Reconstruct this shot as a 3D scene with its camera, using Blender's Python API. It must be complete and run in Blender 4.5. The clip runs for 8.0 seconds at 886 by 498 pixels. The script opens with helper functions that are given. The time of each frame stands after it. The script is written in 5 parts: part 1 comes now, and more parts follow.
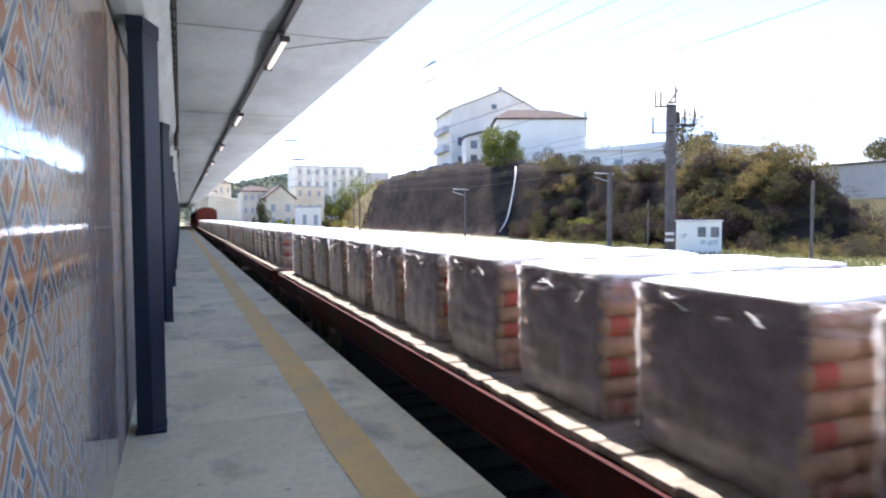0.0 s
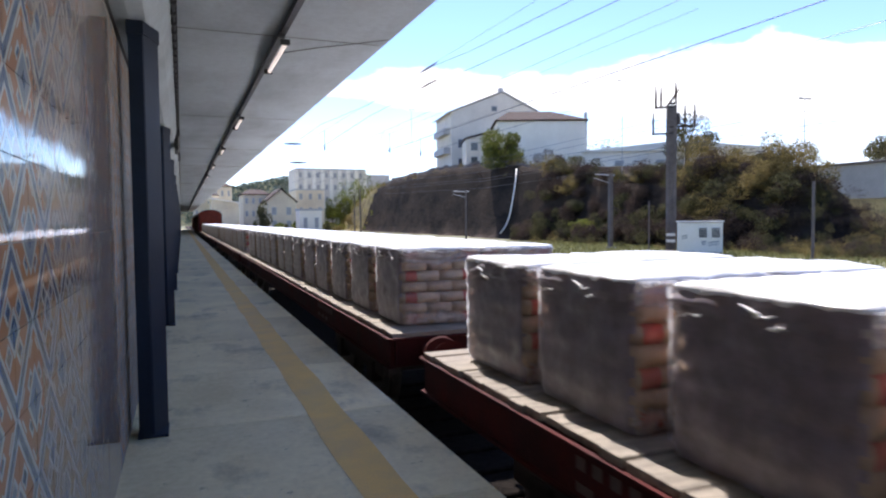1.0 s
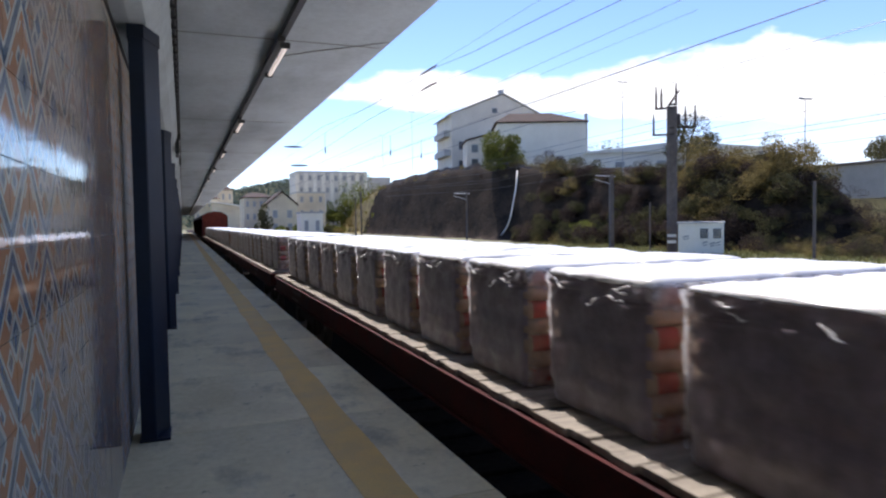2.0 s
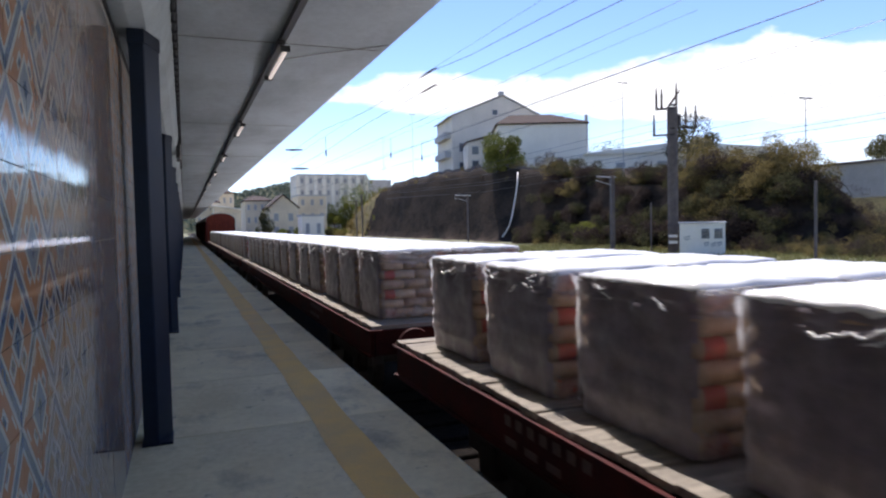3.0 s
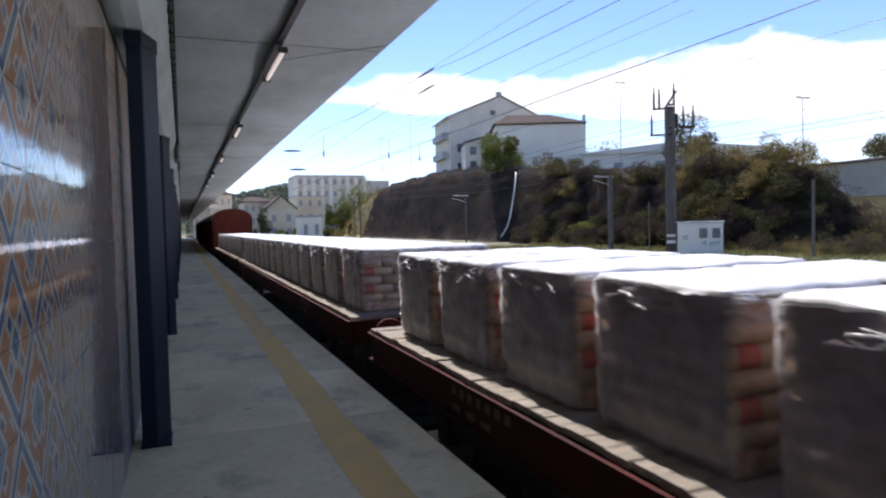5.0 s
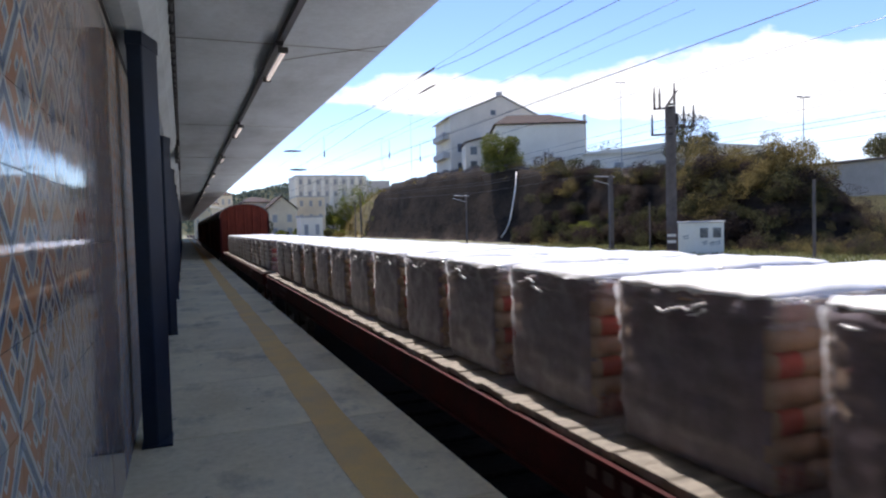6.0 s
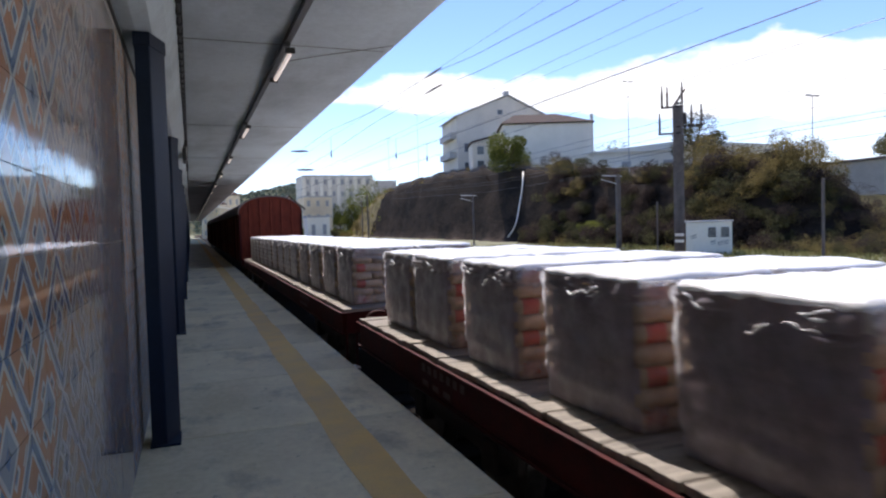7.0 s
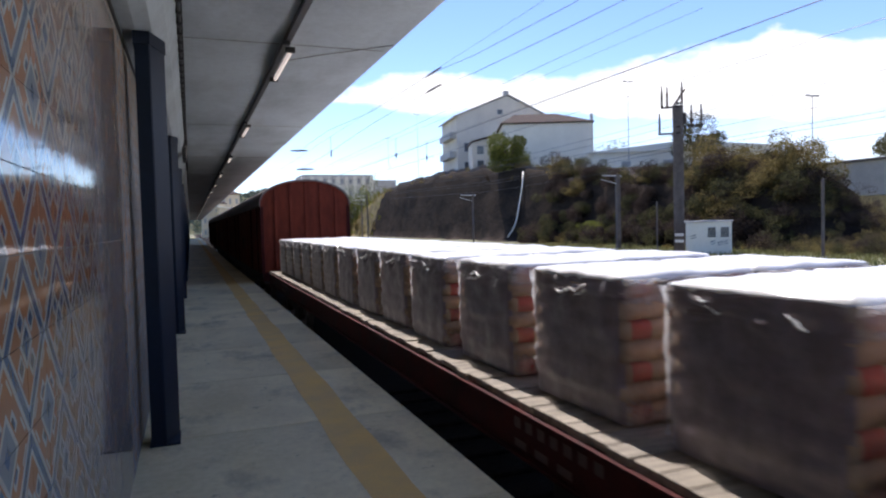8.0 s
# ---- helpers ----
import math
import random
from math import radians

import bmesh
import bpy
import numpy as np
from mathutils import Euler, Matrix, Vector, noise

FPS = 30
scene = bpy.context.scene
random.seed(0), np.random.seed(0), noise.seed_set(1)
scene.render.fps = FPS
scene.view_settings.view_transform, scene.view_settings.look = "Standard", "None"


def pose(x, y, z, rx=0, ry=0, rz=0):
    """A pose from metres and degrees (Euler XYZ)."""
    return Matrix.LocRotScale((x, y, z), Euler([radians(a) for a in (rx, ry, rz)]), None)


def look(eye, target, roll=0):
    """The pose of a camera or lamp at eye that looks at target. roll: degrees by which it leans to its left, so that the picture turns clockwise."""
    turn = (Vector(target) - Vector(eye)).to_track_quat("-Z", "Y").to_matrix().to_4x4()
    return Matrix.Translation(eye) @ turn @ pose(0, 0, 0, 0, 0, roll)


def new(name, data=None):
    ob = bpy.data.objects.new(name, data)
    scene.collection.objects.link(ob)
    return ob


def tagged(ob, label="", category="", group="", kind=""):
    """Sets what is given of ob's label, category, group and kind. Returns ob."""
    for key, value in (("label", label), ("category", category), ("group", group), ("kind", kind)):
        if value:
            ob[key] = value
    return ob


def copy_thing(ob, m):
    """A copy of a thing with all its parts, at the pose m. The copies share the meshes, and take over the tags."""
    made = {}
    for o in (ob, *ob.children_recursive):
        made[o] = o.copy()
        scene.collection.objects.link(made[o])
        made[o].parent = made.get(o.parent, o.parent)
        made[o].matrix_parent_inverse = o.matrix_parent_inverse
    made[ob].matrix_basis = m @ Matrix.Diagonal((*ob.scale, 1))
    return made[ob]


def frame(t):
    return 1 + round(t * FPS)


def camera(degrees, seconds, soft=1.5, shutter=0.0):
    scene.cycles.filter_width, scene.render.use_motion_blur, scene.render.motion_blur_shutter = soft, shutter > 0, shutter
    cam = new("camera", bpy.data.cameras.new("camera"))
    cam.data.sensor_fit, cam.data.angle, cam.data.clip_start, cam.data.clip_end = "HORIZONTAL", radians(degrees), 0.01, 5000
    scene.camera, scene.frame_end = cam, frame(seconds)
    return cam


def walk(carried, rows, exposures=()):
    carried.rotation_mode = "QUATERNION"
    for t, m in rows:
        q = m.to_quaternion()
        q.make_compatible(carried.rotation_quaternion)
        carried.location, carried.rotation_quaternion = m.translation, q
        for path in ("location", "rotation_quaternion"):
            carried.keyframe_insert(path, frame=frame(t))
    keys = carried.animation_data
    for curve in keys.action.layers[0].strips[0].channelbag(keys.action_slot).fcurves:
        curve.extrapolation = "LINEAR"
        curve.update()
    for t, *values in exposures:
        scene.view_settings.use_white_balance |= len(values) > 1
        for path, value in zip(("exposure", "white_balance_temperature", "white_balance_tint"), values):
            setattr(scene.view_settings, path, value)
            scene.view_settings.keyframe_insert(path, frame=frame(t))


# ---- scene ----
cam = camera(68, 8.0, soft=2.2, shutter=0.12)
EYE = Vector((0.0, 0.0, 1.68))


def aimed(yaw, pitch, roll):
    """The camera's pose from degrees right of the track's line, above the horizon, and lean."""
    a, b = radians(yaw), radians(pitch)
    return look(EYE, EYE + Vector((math.sin(a) * math.cos(b), math.cos(a) * math.cos(b), math.sin(b))), roll)


walk(cam, [(t, aimed(a, b, c)) for t, a, b, c in (
    (0.0, 21.747, -2.801, -0.205), (0.5, 21.689, -2.718, -0.410), (1.0, 21.656, -2.607, -0.532),
    (1.5, 21.629, -2.518, -0.649), (3.0, 21.460, -2.246, -1.234), (3.5, 21.494, -2.207, -1.351),
    (4.0, 21.535, -2.204, -1.408), (4.5, 21.599, -2.210, -1.426), (6.0, 21.558, -2.206, -1.513),
    (6.5, 21.258, -2.222, -1.520), (7.0, 20.956, -2.210, -1.604), (7.5, 20.810, -2.204, -1.599),
    (8.0, 20.981, -2.242, -1.514))],
    exposures=[(t, e + 0.66, 6500, 17) for t, e in ((0.0, 1.25), (0.3, 1.1), (0.5, 0.92), (1.0, 0.42), (1.5, 0.16), (2.5, 0.0), (8.0, 0.0))])

# ---- plan, in metres: x across the track, y along it, z up from the platform ----
RAIL = -0.74          # top of the rails
EDGE = 1.785          # platform edge
WALL = -0.42          # face of the tiled wall
TRACK = 3.33          # centre line of the near track
DECK = 0.46           # wagon deck
SPEED = 9.5           # train, metres a second towards -y
PITCH = 19.95         # wagon to wagon
FIRST = 16.17         # leading end of one flat wagon at the start

# ---- light ----
SUN_EL, SUN_AZ = 58.0, 10.6
world = bpy.data.worlds.new("world")
scene.world = world
world.use_nodes = True
wn = world.node_tree
sky = wn.nodes.new("ShaderNodeTexSky")
sky.sky_type = "NISHITA"
sky.sun_disc = False
sky.sun_elevation = radians(SUN_EL)
sky.sun_rotation = radians(SUN_AZ)
sky.altitude = 1700
sky.air_density, sky.dust_density, sky.ozone_density = 1.0, 0.25, 3.0
wn.nodes["Background"].inputs["Strength"].default_value = 0.15
deep = wn.nodes.new("ShaderNodeHueSaturation")
deep.inputs["Saturation"].default_value = 1.10
deep.inputs["Hue"].default_value = 0.507
wn.links.new(sky.outputs[0], deep.inputs["Color"])
wn.links.new(deep.outputs[0], wn.nodes["Background"].inputs["Color"])
sun = new("sun", bpy.data.lights.new("sun", "SUN"))
sun.data.energy, sun.data.angle, sun.data.color = 4.3, radians(0.53), (1.0, 0.97, 0.93)
sun.matrix_world = look((math.sin(radians(SUN_AZ)) * math.cos(radians(SUN_EL)) * 90,
                         math.cos(radians(SUN_AZ)) * math.cos(radians(SUN_EL)) * 90,
                         math.sin(radians(SUN_EL)) * 90), (0, 0, 0))


# ---- materials ----
def shader(name):
    m = bpy.data.materials.new(name)
    m.use_nodes = True
    n = m.node_tree
    return m, n, n.nodes["Principled BSDF"]


def ramp(n, source, stops):
    r = n.nodes.new("ShaderNodeValToRGB")
    while len(r.color_ramp.elements) < len(stops):
        r.color_ramp.elements.new(0.5)
    for e, (p, c) in zip(r.color_ramp.elements, stops):
        e.position, e.color = p, (*c, 1) if len(c) == 3 else c
    n.links.new(source, r.inputs[0])
    return r.outputs[0]


def noise_of(n, vector, scale, detail=5.0, rough=0.6):
    t = n.nodes.new("ShaderNodeTexNoise")
    t.inputs["Scale"].default_value, t.inputs["Detail"].default_value, t.inputs["Roughness"].default_value = scale, detail, rough
    n.links.new(vector, t.inputs["Vector"])
    return t.outputs["Fac"]


def mixed(n, fac, a, b, how="MIX"):
    m = n.nodes.new("ShaderNodeMix")
    m.data_type, m.blend_type = "RGBA", how
    for socket, v in ((m.inputs[0], fac), (m.inputs[6], a), (m.inputs[7], b)):
        if isinstance(v, bpy.types.NodeSocket):
            n.links.new(v, socket)
        else:
            socket.default_value = (*v, 1) if isinstance(v, tuple) else v
    return m.outputs[2]


def maths(n, op, a, b=0.0, clamp=False):
    m = n.nodes.new("ShaderNodeMath")
    m.operation, m.use_clamp = op, clamp
    for socket, v in zip(m.inputs, (a, b)):
        if isinstance(v, bpy.types.NodeSocket):
            n.links.new(v, socket)
        else:
            socket.default_value = v
    return m.outputs[0]


def surface(name, dark, light, scale=3.0, fine=40.0, rough=0.8, bump=0.3, metal=0.0, vary=0.0, stretch=(1, 1, 1), dist=0.01):
    """A worn surface: two colours mixed by broad and fine noise, with relief."""
    m, n, b = shader(name)
    tc = n.nodes.new("ShaderNodeTexCoord")
    mp = n.nodes.new("ShaderNodeMapping")
    mp.inputs["Scale"].default_value = stretch
    n.links.new(tc.outputs["Object"], mp.inputs[0])
    if vary:
        info = n.nodes.new("ShaderNodeObjectInfo")
        off = n.nodes.new("ShaderNodeVectorMath")
        off.operation = "MULTIPLY_ADD"
        n.links.new(info.outputs["Random"], off.inputs[0])
        off.inputs[1].default_value = (37, 51, 23)
        n.links.new(mp.outputs[0], off.inputs[2])
        vec = off.outputs[0]
    else:
        vec = mp.outputs[0]
    big, small = noise_of(n, vec, scale), noise_of(n, vec, fine, 4.0, 0.7)
    both = maths(n, "ADD", maths(n, "MULTIPLY", big, 0.65), maths(n, "MULTIPLY", small, 0.35))
    col = ramp(n, both, ((0.36, dark), (0.64, light)))
    if vary:
        k = maths(n, "ADD", maths(n, "MULTIPLY", info.outputs["Random"], vary), 1 - vary / 2)
        hsv = n.nodes.new("ShaderNodeHueSaturation")
        n.links.new(col, hsv.inputs["Color"])
        n.links.new(k, hsv.inputs["Value"])
        col = hsv.outputs[0]
    n.links.new(col, b.inputs["Base Color"])
    b.inputs["Metallic"].default_value = metal
    n.links.new(maths(n, "ADD", maths(n, "MULTIPLY", big, 0.25), rough - 0.125, True), b.inputs["Roughness"])
    if bump:
        bp = n.nodes.new("ShaderNodeBump")
        bp.inputs["Strength"].default_value, bp.inputs["Distance"].default_value = bump, dist
        n.links.new(both, bp.inputs["Height"])
        n.links.new(bp.outputs[0], b.inputs["Normal"])
    return m


def tile_material(name, rough):
    """Glazed tile with a lattice of orange, blue and white lozenges."""
    m, n, b = shader(name)
    tc = n.nodes.new("ShaderNodeTexCoord")
    sep = n.nodes.new("ShaderNodeSeparateXYZ")
    n.links.new(tc.outputs["Object"], sep.inputs[0])
    place = n.nodes.new("ShaderNodeNewGeometry")
    n.links.new(place.outputs["Position"], sep.inputs[0])
    u = maths(n, "DIVIDE", maths(n, "SUBTRACT", sep.outputs[1], 4.15), 0.472)
    v = maths(n, "DIVIDE", maths(n, "SUBTRACT", sep.outputs[2], 1.627), 0.472)

    def lattice(uu, vv):
        p = maths(n, "ABSOLUTE", maths(n, "SUBTRACT", maths(n, "FRACT", uu), 0.5))
        q = maths(n, "ABSOLUTE", maths(n, "SUBTRACT", maths(n, "FRACT", vv), 0.5))
        return maths(n, "ADD", p, q)

    def stepped(source, stops):
        c = ramp(n, source, stops)
        c.node.color_ramp.interpolation = "CONSTANT"
        return c

    white, orange, blue, grey, no, yes = (0.50, 0.47, 0.39), (0.42, 0.16, 0.045), (0.045, 0.115, 0.21), (0.20, 0.23, 0.25), (0, 0, 0), (1, 1, 1)
    net = lattice(u, v)
    # broad crossing bands of orange between white and blue lines
    bands = stepped(net, ((0.0, blue), (0.10, white), (0.15, orange), (0.36, white), (0.40, blue), (0.49, white), (0.54, orange), (0.77, white), (0.82, grey), (0.93, blue)))
    # a chain of small blue lozenges with white rims along each orange band
    small = lattice(maths(n, "MULTIPLY", u, 4.0), maths(n, "MULTIPLY", v, 4.0))
    gem = stepped(small, ((0.0, blue), (0.22, white)))
    here = maths(n, "MULTIPLY", stepped(net, ((0.0, no), (0.17, yes), (0.34, no), (0.56, yes), (0.75, no))), stepped(small, ((0.0, yes), (0.38, no))))
    col = mixed(n, here, bands, gem)
    stain = noise_of(n, place.outputs["Position"], 9.0)
    col = mixed(n, maths(n, "MULTIPLY", stain, 0.45), col, (0.30, 0.28, 0.24))
    n.links.new(col, b.inputs["Base Color"])
    b.inputs["Roughness"].default_value = rough
    b.inputs["Specular IOR Level"].default_value = 0.55
    bp = n.nodes.new("ShaderNodeBump")
    bp.inputs["Strength"].default_value, bp.inputs["Distance"].default_value = 0.12, 0.004
    n.links.new(noise_of(n, tc.outputs["Object"], 14.0, 2.0), bp.inputs["Height"])
    n.links.new(bp.outputs[0], b.inputs["Normal"])
    return m


def film_material(name, colour, least, most, rough=0.16, relief=0.45, glow=0.32, banded=True):
    """Creased shrink film: partly see-through, with gloss; doubled and milky where it is gathered at top and foot."""
    m, n, b = shader(name)
    tc = n.nodes.new("ShaderNodeTexCoord")
    crease = noise_of(n, tc.outputs["Object"], 6.0, 7.0, 0.68)
    b.inputs["Base Color"].default_value = (*colour, 1)
    b.inputs["Roughness"].default_value = rough
    bp = n.nodes.new("ShaderNodeBump")
    bp.inputs["Strength"].default_value, bp.inputs["Distance"].default_value = relief, 0.02
    n.links.new(crease, bp.inputs["Height"])
    n.links.new(bp.outputs[0], b.inputs["Normal"])
    clear = n.nodes.new("ShaderNodeBsdfTransparent")
    mix = n.nodes.new("ShaderNodeMixShader")
    cover = maths(n, "MULTIPLY", maths(n, "SUBTRACT", crease, 0.42), 5.0, True)
    cover = maths(n, "ADD", least, maths(n, "MULTIPLY", cover, most - least))
    if banded:
        up = n.nodes.new("ShaderNodeSeparateXYZ")
        n.links.new(tc.outputs["Object"], up.inputs[0])
        wave = maths(n, "MULTIPLY", maths(n, "SUBTRACT", noise_of(n, tc.outputs["Object"], 2.6, 3.0), 0.5), 0.22)
        high = maths(n, "ADD", up.outputs[2], wave)
        foot = maths(n, "MULTIPLY", maths(n, "MULTIPLY", maths(n, "SUBTRACT", 0.19, high), 12.0, True), maths(n, "ADD", maths(n, "MULTIPLY", crease, 0.75), -0.08, True))
        head = maths(n, "MULTIPLY", maths(n, "MULTIPLY", maths(n, "SUBTRACT", high, 0.70), 25.0, True), 0.42)
        cover = maths(n, "ADD", cover, maths(n, "ADD", foot, head), True)
    n.links.new(cover, mix.inputs[0])
    through_light = n.nodes.new("ShaderNodeBsdfTranslucent")
    through_light.inputs[0].default_value = (*[min(0.85, c * 1.6) for c in colour], 1)
    skin = n.nodes.new("ShaderNodeMixShader")
    skin.inputs[0].default_value = glow
    n.links.new(b.outputs[0], skin.inputs[1])
    n.links.new(through_light.outputs[0], skin.inputs[2])
    n.links.new(clear.outputs[0], mix.inputs[1])
    n.links.new(skin.outputs[0], mix.inputs[2])
    n.links.new(mix.outputs[0], n.nodes["Material Output"].inputs["Surface"])
    return m


def bag_material(name, printed, both_ends=False):
    m, n, b = shader(name)
    tc = n.nodes.new("ShaderNodeTexCoord")
    info = n.nodes.new("ShaderNodeObjectInfo")
    big = noise_of(n, tc.outputs["Object"], 6.0)
    col = ramp(n, big, ((0.3, (0.34, 0.235, 0.15)), (0.7, (0.50, 0.375, 0.265))))
    if printed:
        g = n.nodes.new("ShaderNodeSeparateXYZ")
        n.links.new(tc.outputs["Generated"], g.inputs[0])
        band = ramp(n, g.outputs[0], ((0.0, (0, 0, 0)), (0.09, (1, 1, 1)), (0.27, (0, 0, 0)), (0.73, (1, 1, 1)), (0.91, (0, 0, 0))) if both_ends else
                    ((0.0, (0, 0, 0)), (0.12, (1, 1, 1)), (0.40, (0, 0, 0))))
        band.node.color_ramp.interpolation = "CONSTANT"
        col = mixed(n, band, col, (0.44, 0.078, 0.055))
    n.links.new(col, b.inputs["Base Color"])
    b.inputs["Roughness"].default_value = 0.75
    bp = n.nodes.new("ShaderNodeBump")
    bp.inputs["Strength"].default_value, bp.inputs["Distance"].default_value = 0.4, 0.02
    n.links.new(noise_of(n, tc.outputs["Object"], 12.0, 4.0), bp.inputs["Height"])
    n.links.new(bp.outputs[0], b.inputs["Normal"])
    return m


def leaf_material(name, dark, light):
    m, n, b = shader(name)
    geo = n.nodes.new("ShaderNodeNewGeometry")
    col = ramp(n, geo.outputs["Random Per Island"], ((0.0, dark), (1.0, light)))
    n.links.new(col, b.inputs["Base Color"])
    b.inputs["Roughness"].default_value = 0.85
    b.inputs["Specular IOR Level"].default_value = 0.15
    tl = n.nodes.new("ShaderNodeBsdfTranslucent")
    n.links.new(col, tl.inputs[0])
    mix = n.nodes.new("ShaderNodeMixShader")
    mix.inputs[0].default_value = 0.3
    n.links.new(b.outputs[0], mix.inputs[1])
    n.links.new(tl.outputs[0], mix.inputs[2])
    n.links.new(mix.outputs[0], n.nodes["Material Output"].inputs["Surface"])
    return m


def cloud_material():
    """A far bank of sunlit cloud, clear above and broken below."""
    m, n, b = shader("cloud")
    tc = n.nodes.new("ShaderNodeTexCoord")
    sep = n.nodes.new("ShaderNodeSeparateXYZ")
    n.links.new(tc.outputs["Object"], sep.inputs[0])
    mp = n.nodes.new("ShaderNodeMapping")
    mp.inputs["Scale"].default_value = (1.0, 1.0, 1.9)
    n.links.new(tc.outputs["Object"], mp.inputs[0])
    puff = noise_of(n, mp.outputs[0], 0.0042, 7.0, 0.58)
    # the bank's upper edge rises in heaps towards the south-east
    az = maths(n, "ARCTAN2", sep.outputs[0], sep.outputs[1])
    heaps = ((0.08, 200), (0.20, 300), (0.30, 338), (0.37, 342), (0.44, 328), (0.53, 300), (0.61, 304), (0.66, 336), (0.79, 332), (0.84, 368), (0.88, 366), (0.93, 330), (1.02, 318), (1.15, 335))
    top = maths(n, "MULTIPLY", ramp(n, maths(n, "DIVIDE", az, 1.2), [(p / 1.2, (h / 400,) * 3) for p, h in heaps]), 400.0)
    edge = maths(n, "DIVIDE", maths(n, "SUBTRACT", top, sep.outputs[2]), 75.0)
    low = maths(n, "DIVIDE", maths(n, "SUBTRACT", sep.outputs[2], maths(n, "SUBTRACT", 262.0, maths(n, "MULTIPLY", az, 95.0))), 45.0)
    both = maths(n, "MINIMUM", edge, low)
    dens = maths(n, "ADD", both, maths(n, "MULTIPLY", maths(n, "SUBTRACT", puff, 0.5), 2.0))
    fac = ramp(n, dens, ((0.08, (0, 0, 0)), (0.34, (1, 1, 1))))
    thin = maths(n, "MULTIPLY", ramp(n, noise_of(n, mp.outputs[0], 0.0028, 6.0, 0.62), ((0.45, (0, 0, 0)), (0.8, (1, 1, 1)))),
                 maths(n, "DIVIDE", maths(n, "SUBTRACT", 330.0, sep.outputs[2]), 330.0, True))
    veil = maths(n, "MULTIPLY", maths(n, "MULTIPLY", maths(n, "SUBTRACT", az, 0.42), 1.6, True), maths(n, "DIVIDE", maths(n, "SUBTRACT", 330.0, sep.outputs[2]), 200.0, True))
    thin = maths(n, "ADD", maths(n, "MULTIPLY", thin, 0.22), maths(n, "MULTIPLY", veil, 0.55), True)
    fac = mixed(n, 1.0, fac, thin, "LIGHTEN")
    glow = n.nodes.new("ShaderNodeEmission")
    n.links.new(ramp(n, noise_of(n, mp.outputs[0], 0.009, 6.0, 0.6), ((0.3, (0.72, 0.80, 0.88)), (0.62, (1.0, 1.0, 1.0)))), glow.inputs[0])
    glow.inputs[1].default_value = 0.93
    clear = n.nodes.new("ShaderNodeBsdfTransparent")
    mix = n.nodes.new("ShaderNodeMixShader")
    n.links.new(fac, mix.inputs[0])
    n.links.new(clear.outputs[0], mix.inputs[1])
    n.links.new(glow.outputs[0], mix.inputs[2])
    n.links.new(mix.outputs[0], n.nodes["Material Output"].inputs["Surface"])
    return m


def stained(m, colour, scale, start, end, strength, stretch=(1, 1, 1)):
    """Blotches of dirt laid over a material, running on from piece to piece."""
    n = m.node_tree
    b = n.nodes["Principled BSDF"]
    old = b.inputs["Base Color"].links[0].from_socket
    geo = n.nodes.new("ShaderNodeNewGeometry")
    mp = n.nodes.new("ShaderNodeMapping")
    mp.inputs["Scale"].default_value = stretch
    n.links.new(geo.outputs["Position"], mp.inputs[0])
    spots = ramp(n, noise_of(n, mp.outputs[0], scale, 7.0, 0.66), ((start, (0, 0, 0)), (end, (1, 1, 1))))
    n.links.new(mixed(n, maths(n, "MULTIPLY", spots, strength), old, colour), b.inputs["Base Color"])
    return m


CONCRETE = surface("platform_concrete", (0.63, 0.515, 0.29), (0.88, 0.76, 0.47), 0.7, 16, 0.85, 0.25, vary=0.10)
stained(CONCRETE, (0.20, 0.17, 0.12), 0.9, 0.53, 0.70, 0.75, (1.3, 0.7, 1))
stained(CONCRETE, (0.10, 0.09, 0.07), 5.0, 0.62, 0.70, 0.6)
KERB = surface("kerb_concrete", (0.22, 0.21, 0.19), (0.36, 0.345, 0.31), 2.0, 35, 0.85, 0.3)
YELLOW = surface("worn_yellow_paint", (0.66, 0.43, 0.15), (0.86, 0.54, 0.14), 2.0, 45, 0.7, 0.2)
CANOPY = surface("painted_concrete_soffit", (0.38, 0.43, 0.45), (0.54, 0.605, 0.63), 0.5, 14, 0.7, 0.1)
stained(CANOPY, (0.24, 0.26, 0.27), 0.55, 0.48, 0.72, 0.6, (1.6, 0.6, 1))
PLASTER = surface("dull_wall", (0.15, 0.145, 0.125), (0.25, 0.24, 0.21), 2.5, 30, 0.6, 0.2)
GROUT = surface("grout", (0.16, 0.15, 0.13), (0.26, 0.245, 0.22), 4.0, 60, 0.8, 0.2)
WALL_DULL = surface("dull_wall_end", (0.11, 0.10, 0.085), (0.19, 0.175, 0.15), 2.5, 30, 0.95, 0.2)
WALL_DULL.node_tree.nodes["Principled BSDF"].inputs["Specular IOR Level"].default_value = 0.1
TILE = tile_material("azulejo_glazed", 0.07)
TILE_DULL = tile_material("azulejo_dulled", 0.6)
TILE_DULL.node_tree.nodes["Principled BSDF"].inputs["Specular IOR Level"].default_value = 0.15
stained(TILE_DULL, (0.15, 0.135, 0.11), 1.6, 0.30, 0.62, 0.75)
BLUE = surface("blue_enamel_paint", (0.0022, 0.0062, 0.016), (0.0065, 0.015, 0.034), 2.0, 25, 0.5, 0.12)
BLUE.node_tree.nodes["Principled BSDF"].inputs["Specular IOR Level"].default_value = 0.25
BLACK = surface("black_plastic", (0.010, 0.010, 0.011), (0.03, 0.03, 0.03), 8.0, 60, 0.5, 0.1)
WHITE = surface("white_enamel", (0.72, 0.70, 0.66), (0.84, 0.82, 0.78), 5.0, 60, 0.4, 0.05)
